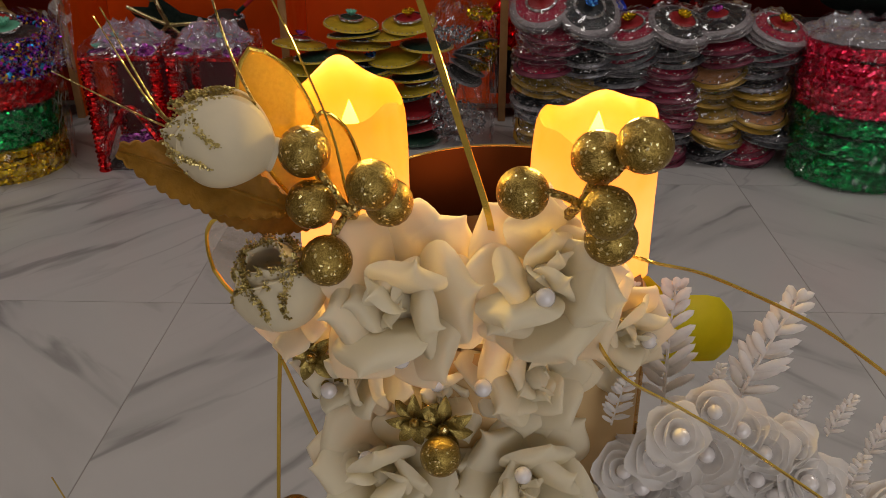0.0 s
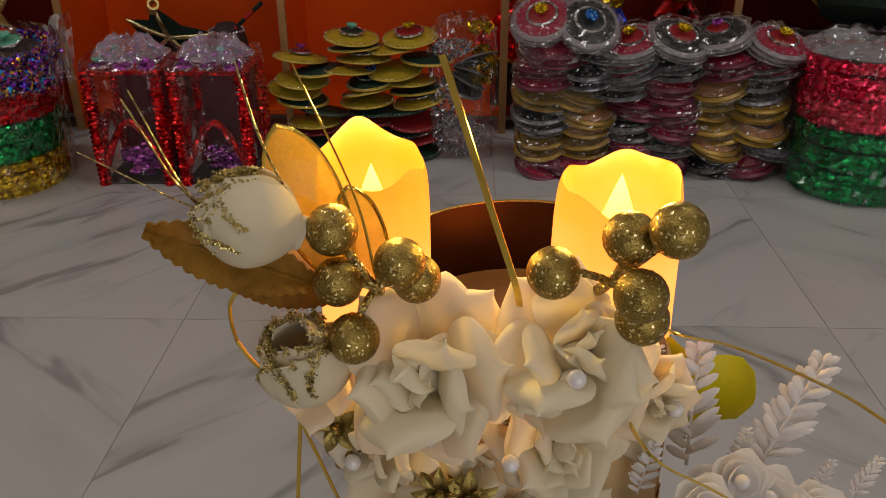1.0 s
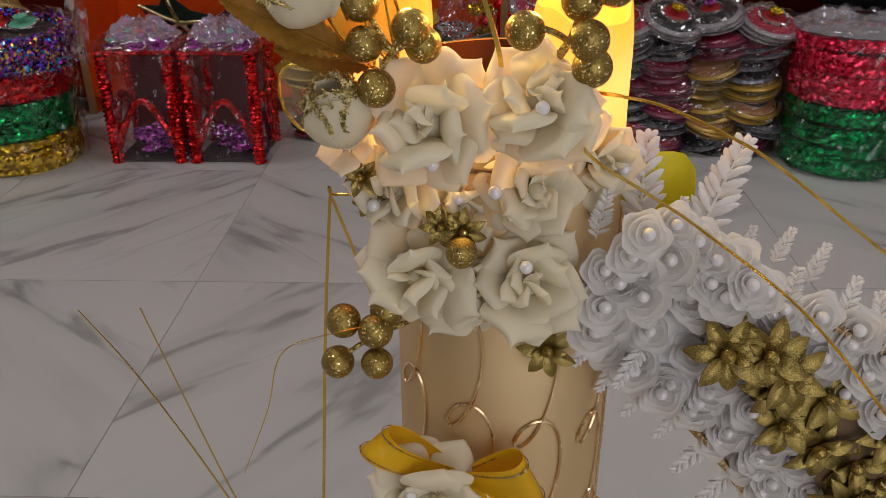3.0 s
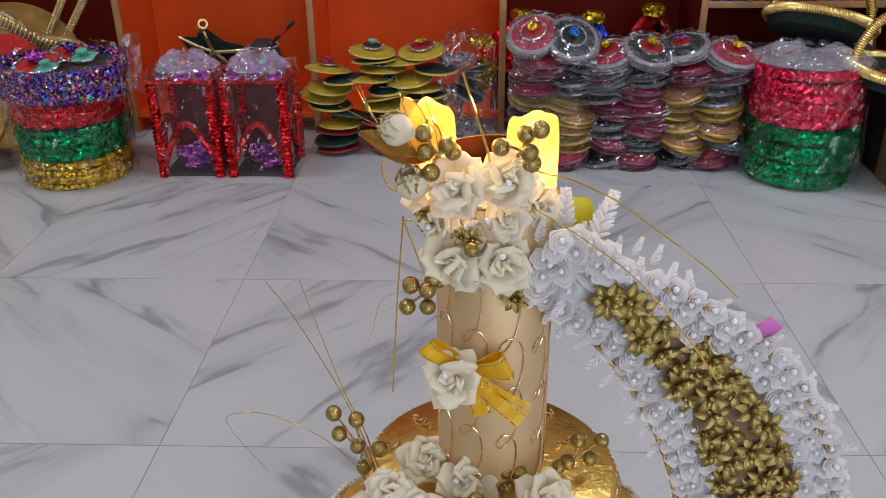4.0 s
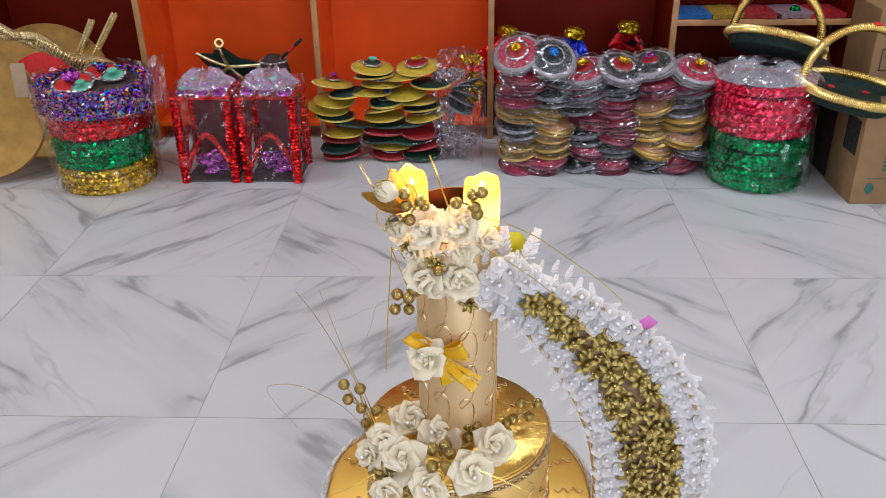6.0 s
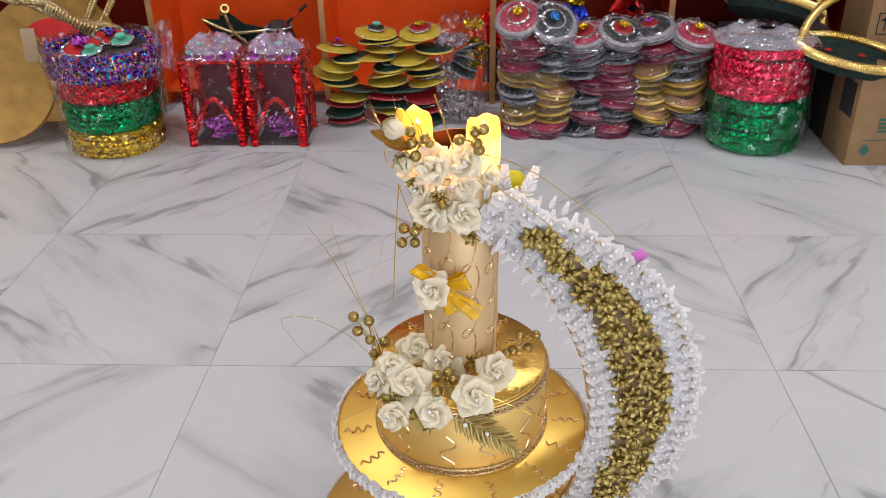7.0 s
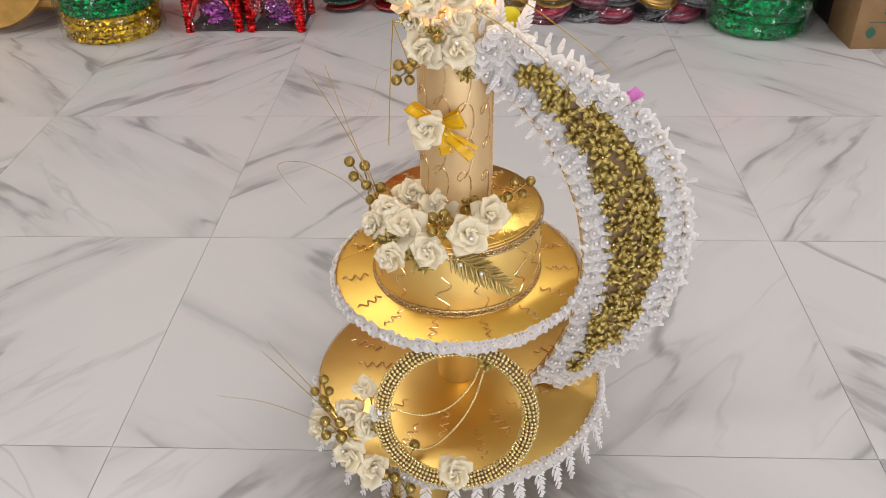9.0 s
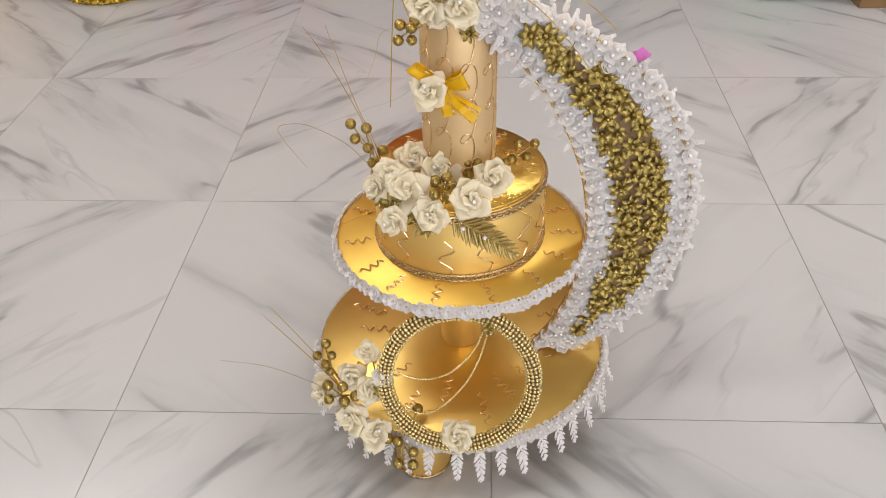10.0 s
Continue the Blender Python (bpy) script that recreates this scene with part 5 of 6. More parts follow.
part("clear_film", one("clear_film", wrap_mesh([(0.172, 0.172, 0.004), (0.176, 0.176, 0.10), (0.178, 0.178, 0.20), (0.182, 0.182, 0.26), (0.192, 0.192, 0.31), (0.186, 0.186, 0.37)], 64, 0.004, 3), M_PLASTIC, False), pack, pose(lx, ly, 0), "crumpled clear film")
part("film_ear", one("film_ear", sheet(lambda u, v: (0.05 * u * (1 - 0.7 * v) + 0.03 * v, 0.02 * math.sin(5 * u + 3 * v), 0.17 * v), 10, 8, 0.0004), M_PLASTIC, False), pack, pose(lx + 0.205, ly - 0.02, 0.26), "loose flap of clear film")

# the pink and green pack beside the carton
gx, gy = 0.905, 1.292
pack = thing("tinsel_hoop_pack", (gx, gy, 0), "film-wrapped stack of pink and green tinsel hoops on the floor", "tinsel hoops")
z = 0.0
for count, mat, r0, r, tag in ((7, M_GREEN, 0.137, 0.0135, "green tinsel hoop"), (6, M_PINKT, 0.139, 0.0138, "pink-red tinsel hoop")):
    for i in range(count):
        z += r
        part("tinsel_hoop", tinsel_ring_mesh("tinsel_hoop", mat, r0, r, 20 * count + i), pack, pose(gx + R.uniform(-0.005, 0.005) - 0.03 * z, gy + R.uniform(-0.005, 0.005), z, R.uniform(-1, 1), R.uniform(0, 2.5), R.uniform(0, 360)), tag)
        z += r * 0.93
        part("sieve_mesh", one("sieve_mesh", lathe(disc_profile(r0 - 0.004, -0.001, 0.001, 0.0005), 40), M_DARK), pack, pose(gx - 0.03 * z, gy, z - r * 0.9))
part("clear_film", one("clear_film", wrap_mesh([(0.170, 0.170, 0.004), (0.166, 0.166, 0.12), (0.163, 0.163, 0.24), (0.160, 0.160, 0.34), (0.135, 0.135, 0.38)], 64, 0.004, 5), M_PLASTIC, False), pack, pose(gx, gy, 0), "crumpled clear film")
M_FROST = see_through("bunched_white_film", (0.95, 0.95, 0.97), 1.8, 90, 0.9, 0.26)
part("bunched_film", one("bunched_film", bunched_film(0.145, 0.034, 4), M_FROST), pack, pose(gx - 0.01, gy, 0.352), "bunched white film")

M_DARKRED = foil("dark_red_foil", (0.15, 0.01, 0.022), 0.35, 0.5, 50, 0.6)

# two red boxes
def red_box(x, y, turn):
    ob = thing("tinsel_gift_box", (x, y, 0), "red tinsel frame box with lilac top in clear film", "gift box", "red tinsel boxes")
    m = pose(x, y, 0, 0, 0, turn)
    w, h = 0.088, 0.288
    for sx in (-1, 1):
        for sy in (-1, 1):
            wound = [(0.0001, 0.0)] + [(0.0150 + 0.0032 * math.sin(k * 1.6) + R.uniform(-0.001, 0.001), h * k / 90) for k in range(91)] + [(0.0001, h)]
            post = one("tinsel_post", lathe(wound, 14), M_RED, False, pose(sx * (w - 0.004), sy * w, 0))
            part("tinsel_post", post, ob, m, "red tinsel-wound post")
    for sx, sy, rot in ((0, -1, 0), (-1, 0, 90), (1, 0, 90)):
        arch = [Vector((u * (w - 0.014), 0.002 * math.sin(9 * u), 0.165 - 0.115 * abs(u) ** 1.7)) for u in np.linspace(-1, 1, 22)]
        part("arch", one("arch", tube(arch, 0.010, 7), M_RED, False), ob, m @ pose(sx * w * 0.93, sy * w * 0.93, 0, 0, 0, rot), "red tinsel arch")
    part("back_panel", one("back_panel", rbox(2 * w - 0.02, 0.004, h - 0.01, 0.001), M_DARKRED), ob, m @ pose(0, w * 0.9, 0.005), "dark red foil back")
    part("box_floor", one("box_floor", rbox(2 * w, 2 * w, 0.006, 0.001), M_DARK), ob, m)
    part("box_top", one("box_top", rbox(2 * w + 0.02, 2 * w + 0.02, 0.008, 0.003), M_RED), ob, m @ pose(0, 0, h))
    b = Build()
    for i in range(26):
        b.add(sphere(1, 7, 5), pose(R.uniform(-0.04, 0.04), R.uniform(-0.05, 0.04), R.uniform(0.01, 0.075)) @ Matrix.Rotation(R.uniform(0, 3), 4, "X") @ Matrix.Diagonal((0.02, 0.013, 0.005, 1)))
    part("purple_flower", b.mesh("purple_flower", M_PURPLE, False), ob, m @ pose(0, -0.01, 0), "purple tinsel flower inside")
    for i in range(9):
        part("rosette", ornament(R.choice((M_PURPLE, M_PURPLE, M_MINT, M_SILVER)), R.choice((M_SILVER, M_PURPLE)), 0.022), ob, m @ pose(-0.06 + 0.06 * (i % 3), -0.06 + 0.06 * (i // 3), h + 0.012, R.uniform(0, 30), R.uniform(-15, 15), 0))
    part("clear_film", one("clear_film", wrap_mesh([(w + 0.017, w + 0.017, 0.003), (w + 0.016, w + 0.016, 0.10), (w + 0.015, w + 0.015, 0.20), (w + 0.020, w + 0.020, 0.30), (w + 0.010, w + 0.010, 0.325)], 64, 0.003, R.randint(1, 99), 1.0), M_PLASTIC, False), ob, m, "clear film")
    part("bunched_film", one("bunched_film", bunched_film(0.082, 0.04, R.randint(1, 99)), M_PURPLE_WRAP), ob, m @ pose(0, 0, h + 0.03), "bunched lilac film")
    return ob


red_box(-0.920, 1.345, 1)
red_box(-0.705, 1.345, -1)


M_BLACKC = plain("black_cloth", (0.018, 0.02, 0.022), 0.5)
# decorated discs
def disc_mesh(r, top, rim, thick=0.005, dome=0.013, pleats=False, lace=0.87):
    """A shallow domed disc with a beaded or a pleated lace rim."""
    b = Build()
    b.add(lathe([(0.0001, thick + dome), (r * 0.4, thick + dome * 0.85), (r * 0.84, thick + dome * 0.27)] + ([] if pleats else [(r * 0.97, thick)]), 36), None, 0)
    b.add(lathe([(r * 0.96, thick * 0.2), (r * 0.8, -0.003), (r * 0.5, -0.006), (0.0001, -0.007)], 36), None, 3)
    if pleats:
        n = 72
        v, f = [], []
        for k, (rr, z, up) in enumerate(((lace, thick + dome * 0.20, 0.0), (0.93, thick + dome * 0.05, 0.0012), (0.99, thick * 0.3, 0.0020), (0.985, -0.001, 0.001))):
            for i in range(n):
                a = 2 * math.pi * i / n
                q = r * rr * (1 + (0.014 if k > 1 and i % 2 else 0))
                v.append((q * math.cos(a), q * math.sin(a), z + (up if i % 2 else -0.3 * up) + 0.001))
        for k in range(3):
            for i in range(n):
                j = (i + 1) % n
                f.append((k * n + i, k * n + j, (k + 1) * n + j, (k + 1) * n + i))
        b.add((v, f), None, 1)
        for i in range(18):
            a = 2 * math.pi * i / 18
            b.add(sphere(0.0032, 5, 4), Matrix.Translation((r * 0.77 * math.cos(a), r * 0.77 * math.sin(a), thick + 0.005)), 2)
    else:
        b.add(lathe([(r * 0.90, thick + dome * 0.17 + 0.001), (r * 0.97, thick + 0.001), (r, thick * 0.6), (r, thick * 0.2), (r * 0.97, 0)], 36), None, 1)
        for i in range(34):
            a = 2 * math.pi * i / 34
            b.add(sphere(0.0022, 5, 4), Matrix.Translation((r * 0.955 * math.cos(a), r * 0.955 * math.sin(a), thick + 0.0025)), 2)
    return b.mesh("decorated_disc", [top, rim, M_SILVER, M_BLACKC])


M_YRIM = plain("yellow_rim_cloth", (0.62, 0.44, 0.03), 0.40, 0.1, 0.3, 40)
M_DGREEN = plain("bottle_green_cloth", (0.015, 0.05, 0.03), 0.6)
M_CRIMSON = plain("crimson_cloth", (0.36, 0.015, 0.02), 0.5)
M_WINE = plain("wine_cloth", (0.40, 0.012, 0.05), 0.40)
M_GREYRIM = plain("silver_grey_lace", (0.26, 0.25, 0.27), 0.30, 0.4, 0.8, 90)
M_ROSERIM = plain("pink_grey_lace", (0.20, 0.035, 0.065), 0.4, 0.2, 0.45, 60)
M_PEACH = plain("peach_satin", (0.66, 0.30, 0.12), 0.35, 0.2, 0.3, 30)
M_OCHRE = plain("ochre_gold_cloth", (0.42, 0.25, 0.035), 0.35, 0.3, 0.3, 30)
PILE = [disc_mesh(0.074, M_YRIM, M_YRIM, 0.003, 0.010), disc_mesh(0.073, M_DGREEN, M_YRIM, 0.003, 0.010), disc_mesh(0.074, M_DGREEN, M_DGREEN, 0.003, 0.010), disc_mesh(0.073, M_CRIMSON, M_CRIMSON, 0.003, 0.010)]
PACKED = [disc_mesh(0.077, M_WINE, M_GREYRIM, pleats=True), disc_mesh(0.078, M_BLACKC, M_GREYRIM, pleats=True), disc_mesh(0.077, M_OCHRE, M_OCHRE, pleats=True), disc_mesh(0.076, M_WINE, M_ROSERIM, pleats=True), disc_mesh(0.077, M_PEACH, M_OCHRE, pleats=True)]
M_PALE_LACE = plain("white_pleated_lace", (0.36, 0.32, 0.33), 0.4, 0.1, 0.55, 120)
TOPMOST = [disc_mesh(0.077, M_WINE, M_PALE_LACE, pleats=True, lace=0.80), disc_mesh(0.078, M_BLACKC, M_PALE_LACE, pleats=True, lace=0.80)]
FLOWERS = [ornament(M_PURPLE, M_CRIMSON, 0.026), ornament(M_MINT, M_DGREEN, 0.028), ornament(M_GOLDT, M_CRIMSON, 0.034), ornament(M_BLUE, M_BLACKC, 0.034)]

for col, (x, count) in enumerate(((-0.505, 10), (-0.365, 12), (-0.225, 12))):
    for k in range(count):
        sort = (3, 2, 3, 0, 2, 3, 2, 3, 2, 0, 2, 1)[(k + col * 2) % 12] if k < 5 else (0, 0, 1, 0, 0, 1)[(k + col) % 6]
        ob = thing("decorated_plate", (x, 1.50, 0.010 + 0.0285 * k), "round cloth-covered plate with beaded rim in a leaning pile", "plate", "pile of loose plates")
        m = pose(x + R.uniform(-0.045, 0.045), 1.495 + R.uniform(-0.012, 0.012), 0.010 + 0.0285 * k, R.uniform(-2, 9), R.uniform(-12, 12), R.uniform(0, 360))
        part("plate_body", PILE[sort], ob, m)
        if k == count - 1 or R.random() < 0.25:
            part("rosette", FLOWERS[col if k == count - 1 else R.randint(0, 3)], ob, m @ pose(0, 0, 0.016), "tinsel flower rosette")

M_PACK_FILM = see_through("pack_film", (0.99, 0.99, 0.995), 1.9, 55, 1.4, 0.003)
# kinds from the floor up, a bunch of three to five thin plates each
PACK_KINDS = (((3, 2, 1, 2, 3, 3), (3, 2, 4, 2, 1, 1)), ((1, 3, 1, 3, 1, 0), (3, 1, 3, 3, 3, 1)), ((1, 4, 2, 2, 4, 3), (3, 1, 4, 2, 1, 0)))
for pk, (x0, apart, top) in enumerate(((0.119, 0.098, 0.365), (0.349, 0.094, 0.322), (0.562, 0.116, 0.326))):
    ob = thing("plate_pack", (x0 + 0.055, 1.40, 0), "two columns of decorated round plates in crinkled clear film", "plate pack", "wrapped plate packs")
    for col in (0, 1):
        kinds = PACK_KINDS[pk][col]
        x = x0 + apart * col
        for g, kind in enumerate(kinds):
            z0 = 0.012 + (top - 0.012) * g / len(kinds)
            step = (top - 0.012) / len(kinds)
            count = R.choice((2, 3, 3))
            base = pose(x + R.uniform(-0.022, 0.022), 1.395 + R.uniform(-0.020, 0.010), z0, R.uniform(4, 18), R.uniform(-14, 14) + (-4 if col == 0 else 3), 0)
            for k in range(count):
                m = base @ pose(R.uniform(-0.014, 0.014), R.uniform(-0.014, 0.010), step * 0.88 * k / count, R.uniform(-4, 4), R.uniform(-5, 5), R.uniform(0, 360))
                part("plate", PACKED[kind], ob, m)
            if R.random() < 0.3:
                part("rosette", FLOWERS[R.choice((2, 2, 3, 0))], ob, m @ pose(0, 0, 0.014), "tinsel flower rosette")
            wr = 0.082 * R.uniform(0.97, 1.05)
            part("clear_film", one("clear_film", wrap_mesh([(0.03, 0.03, -0.010), (wr * 0.9, wr * 0.9, -0.006), (wr, wr, step * 0.35), (wr, wr, step * 0.6), (wr * 0.85, wr * 0.85, step * 0.95), (0.03, 0.03, step + 0.006)], 40, 0.0035, 300 + pk * 20 + col * 7 + g), M_PACK_FILM, False), ob, base, "crinkled clear film")
        # the topmost plates lean to the room
        lean = pose(x + (0.006 if col else -0.008), 1.385 - 0.018 * col, top + ((0.022, 0.014), (0.004, 0.016), (0.020, 0.002))[pk][col], (34, 18, 14)[pk] + 5 * col, (-14, 9)[col], 0)
        for k in range(3):
            m = lean @ pose(R.uniform(-0.006, 0.006), -0.004 * k, 0.012 * k, 0, 0, R.uniform(0, 360))
            part("plate", TOPMOST[(0, 1, 0, 1, 1, 0)[(pk * 2 + col) % 6]], ob, m)
        part("rosette", FLOWERS[(2, 3, 2, 2, 0, 2)[(pk * 2 + col) % 6]], ob, m @ pose(0, 0, 0.014), "tinsel flower rosette")
        part("clear_film", one("clear_film", wrap_mesh([(0.03, 0.03, -0.020), (0.082, 0.080, -0.016), (0.085, 0.083, 0.0), (0.080, 0.078, 0.016), (0.03, 0.03, 0.024)], 40, 0.004, 500 + pk * 3 + col), M_PACK_FILM, False), ob, m, "crinkled clear film")

# silver tinsel bunch
bunch = thing("tinsel_bunch", (-0.085, 1.50, 0), "bunch of silver and gold tinsel garlands in clear film", "tinsel bunch")


def fluff(n, sx, sy, sz, size, seed):
    q = random.Random(seed)
    b = Build()
    for _ in range(n):
        p = Vector((q.gauss(0, 1), q.gauss(0, 1), q.gauss(0, 1))).normalized() * q.uniform(0.5, 1.0) ** 0.5
        a = Vector((q.uniform(-1, 1), q.uniform(-1, 1), q.uniform(-1, 1))).normalized() * size
        c = a.cross(Vector((q.uniform(-1, 1), q.uniform(-1, 1), q.uniform(-1, 1)))).normalized() * size * 0.35
        o = Vector((p.x * sx, p.y * sy, p.z * sz))
        b.add(([o - a, o - c, o + a, o + c], [(0, 1, 2, 3)]))
    return b


for dx, dz, sx, sz, mat, n, tag in ((-0.01, 0.06, 0.075, 0.060, M_SILVER, 520, "silver tinsel"), (-0.05, 0.165, 0.040, 0.060, M_SILVER, 320, "silver tinsel"), (0.05, 0.255, 0.040, 0.055, M_GOLDT, 300, "gold tinsel"), (-0.03, 0.300, 0.06, 0.022, M_SILVER, 220, "silver tinsel"),
                                    (0.045, 0.355, 0.04, 0.014, M_GOLDT, 120, "gold tinsel")):
    part("tinsel_garland", fluff(n, sx, 0.05, sz, 0.010, n).mesh("tinsel_garland", mat, False), bunch, pose(-0.085 + dx, 1.49, dz), tag)
for k in range(5):
    part("silver_disc", PACKED[1], bunch, pose(-0.080 + 0.008 * k, 1.49, 0.190 + 0.020 * k, 14, 24, 40 * k) @ Matrix.Scale(0.66, 4))
part("clear_film", one("clear_film", wrap_mesh([(0.085, 0.075, 0.003), (0.088, 0.078, 0.12), (0.090, 0.078, 0.24), (0.088, 0.075, 0.34), (0.05, 0.05, 0.385)], 56, 0.006, 77), M_PLASTIC, False), bunch, pose(-0.085, 1.495, 0), "clear film")


# cartons
def carton(x, y, z, sx, sy, sz, turn, mat, label, prints=True):
    ob = thing("carton", (x, y, z), label, "cardboard box")
    m = pose(x, y, z, 0, 0, turn)
    part("box_body", one("box_body", rbox(sx, sy, sz, 0.004), mat), ob, m)
    if prints:
        part("packing_tape", one("packing_tape", rbox(sx * 0.5, 0.002, 0.05, 0.0005), M_TAPE), ob, m @ pose(sx * 0.02, -sy / 2 - 0.001, sz - 0.055), "brown packing tape")
        part("printed_leaf", one("printed_leaf", sheet(lambda u, v: (0.014 * u * math.sin(math.pi * (0.08 + 0.84 * v)), 0, 0.036 * v), 6, 8, 0.001), M_PRINT), ob, m @ pose(-sx / 2 + 0.052, -sy / 2 - 0.002, 0.035), "dark green leaf print")
        for k, (dx, w) in enumerate(((0.095, 0.034), (0.10, 0.044), (0.095, 0.034), (0.10, 0.044))):
            part("printed_bar", one("printed_bar", rbox(w, 0.001, 0.007, 0), M_PRINT, False), ob, m @ pose(-sx / 2 + dx, -sy / 2 - 0.002, 0.15 - 0.013 * k))
        part("printed_line", one("printed_line", rbox(0.10, 0.001, 0.002, 0), M_PRINT, False), ob, m @ pose(-sx / 2 + 0.09, -sy / 2 - 0.002, 0.085))
        # black rectangle on the left face
        part("dark_label", one("dark_label", rbox(0.001, 0.09, 0.11, 0), M_BLACK, False), ob, m @ pose(-sx / 2 - 0.001, -0.03, 0.15))
    return ob


carton(1.345, 1.180, 0, 0.42, 0.20, 0.285, 1, M_CARTON, "brown cardboard carton with green print on the floor")
back = carton(1.455, 1.56, 0, 0.34, 0.22, 0.52, 0, M_CARTON, "tall brown cardboard carton with handling marks behind the baskets", False)
for k, dx in enumerate((-0.117, -0.060)):
    mk = pose(1.455 + dx, 1.449, 0.318)
    b = Build()
    for sx, sz, ox, oz in ((0.050, 0.003, 0, 0), (0.050, 0.003, 0, 0.07), (0.003, 0.073, -0.0235, 0), (0.003, 0.073, 0.0235, 0), (0.004, 0.035, 0, 0.012)):
        b.add(rbox(sx, 0.001, sz, 0), pose(ox, 0, oz))
    b.add(sheet(lambda u, v: (0.016 * u * (1 - v), 0, 0.045 + 0.016 * v), 4, 3, 0.001))
    part("handling_mark", b.mesh("handling_mark", M_BLACK, False), back, mk, "black printed handling mark")
# two added cartons; their near-black colour stands in for deep shade
carton(1.02, 1.575, 0, 0.36, 0.16, 0.315, 0, M_DARK, "added carton coloured like the shade behind the hoops", False)
carton(1.330, 1.366, 0, 0.38, 0.16, 0.284, 0, M_DARK, "added carton coloured like the shade behind the printed brown carton", False)


# baskets with hoop handles
def basket(x, y, z, r, rx, ry, turn, tall, label):
    ob = thing("hoop_basket", (x, y, z), label, "basket", "gold-trimmed baskets")
    m = pose(x, y, z, rx, ry, turn)
    part("tray", one("tray", lathe([(0.0001, 0.0), (r * 0.9, 0.0), (r, 0.035), (r * 0.96, 0.038), (r * 0.86, 0.012), (0.0001, 0.010)], 56), M_GREEN_FELT), ob, m)

    def wound(path, rad):
        b = Build().add(tube(path, rad, 10))
        for i in range(0, len(path) - 1):
            d = (path[i + 1] - path[i]).normalized()
            b.add(torus(rad * 0.98, rad * 0.26, 12, 5), Matrix.Translation(path[i]) @ d.to_track_quat("Z", "Y").to_matrix().to_4x4())
        return b
    rim = [Vector((r * math.cos(a), r * math.sin(a), 0.040)) for a in np.linspace(0, 2 * math.pi, 150)]
    part("rim", wound(rim, 0.0125).mesh("rim", M_GOLDRIM), ob, m, "gold ribbon-wound rim")
    arch = [Vector((r * 0.98 * math.cos(a), 0, 0.045 + tall * math.sin(a) ** 0.85)) for a in np.linspace(0.0, math.pi, 96)]
    part("handle", wound(arch, 0.0115).mesh("handle", M_GOLDRIM), ob, m, "gold ribbon-wound hoop handle")
    for a, q in ((2.0, 0.55), (3.3, 0.7), (4.6, 0.5), (5.6, 0.75), (0.8, 0.6)):
        part("red_dot", one("red_dot", sphere(1, 10, 6), M_RED_FELT), ob, m @ Matrix.Translation((q * r * math.cos(a), q * r * math.sin(a), 0.013)) @ Matrix.Diagonal((0.013, 0.010, 0.006, 1)))
    part("red_bow", one("red_bow", sphere(1, 10, 6), M_RED_FELT), ob, m @ Matrix.Translation((0, 0, tall + 0.055)) @ Matrix.Diagonal((0.016, 0.012, 0.007, 1)))


M_GOLDRIM = foil("gold_ribbon", (0.96, 0.74, 0.26), 0.24, 0.3, 60)
basket(1.138, 1.222, 0.287, 0.165, 2, 8, -4, 0.185, "dark green felt basket with gold hoop handle on a carton")
basket(0.945, 1.425, 0.386, 0.152, -19, 15, 0, 0.17, "dark green felt basket with gold hoop handle on dark carton")


# tan trays at the other end
M_GOLD_CORD = glitter("pale_gold_cord", (0.34, 0.24, 0.09), (0.85, 0.68, 0.34), 320.0, 0.9, 0.32, 0.7)


def tray(x, y, z, r, rx, rz, mat_in, label):
    ob = thing("round_tray", (x, y, z), label, "tray", "round tan trays")
    m = pose(x, y, z, rx, 0, rz)
    part("tray_face", one("tray_face", lathe([(0.0001, 0.0), (r, 0.0), (r + 0.012, 0.012), (r + 0.006, 0.026), (r - 0.006, 0.020), (r - 0.02, 0.008), (0.0001, 0.008)], 72), mat_in), ob, m)
    return ob, m


ob, m = tray(-1.690, 1.29, 0.235, 0.215, 80, 12, M_TAN, "large round tan-gold tray standing on its edge")
part("price_tag", one("price_tag", rbox(0.045, 0.11, 0.002, 0.0005), M_TAG), ob, m @ pose(0.165, 0.10, 0.030), "blank cream card tag")
ob, m = tray(-1.560, 1.53, 0.235, 0.230, 62, 8, M_TAN, "round tan tray with red felt centre and gold bead strip")
part("red_centre", one("red_centre", lathe(disc_profile(0.14, 0.009, 0.012, 0.001), 48), M_RED_FELT), ob, m, "red felt centre")
cord = smooth_path([Vector(p) for p in ((-2.03, 1.50, 0.20), (-2.04, 1.44, 0.42), (-1.95, 1.38, 0.57), (-1.80, 1.36, 0.610), (-1.601, 1.36, 0.501), (-1.523, 1.36, 0.471), (-1.451, 1.37, 0.445), (-1.36, 1.4, 0.374), (-1.27, 1.48, 0.33), (-1.25, 1.54, 0.22))], 16)
b = Build()
for side in (0.0, math.pi):
    twist = [p + Vector((0, 0.008 * math.cos(k * 0.22 + side), 0.015 * math.sin(k * 0.12 + side))) for k, p in enumerate(cord)]
    b.add(tube(twist, 0.0145, 9))
part("handle", b.mesh("handle", M_GOLD_CORD), ob, None, "twisted pale gold cord handle")
b = Build()
run = [p for p in cord if -1.461 < p.x < -1.330]
for k in range(15):
    t = k / 14 * (len(run) - 1.001)
    p = run[int(t)].lerp(run[int(t) + 1], t - int(t))
    b.add(rbox(0.0085, 0.012, 0.034, 0.003, 1), Matrix.Translation(p + Vector((0, -0.024, -0.010))) @ Matrix.Rotation(0.5, 4, "Y"))
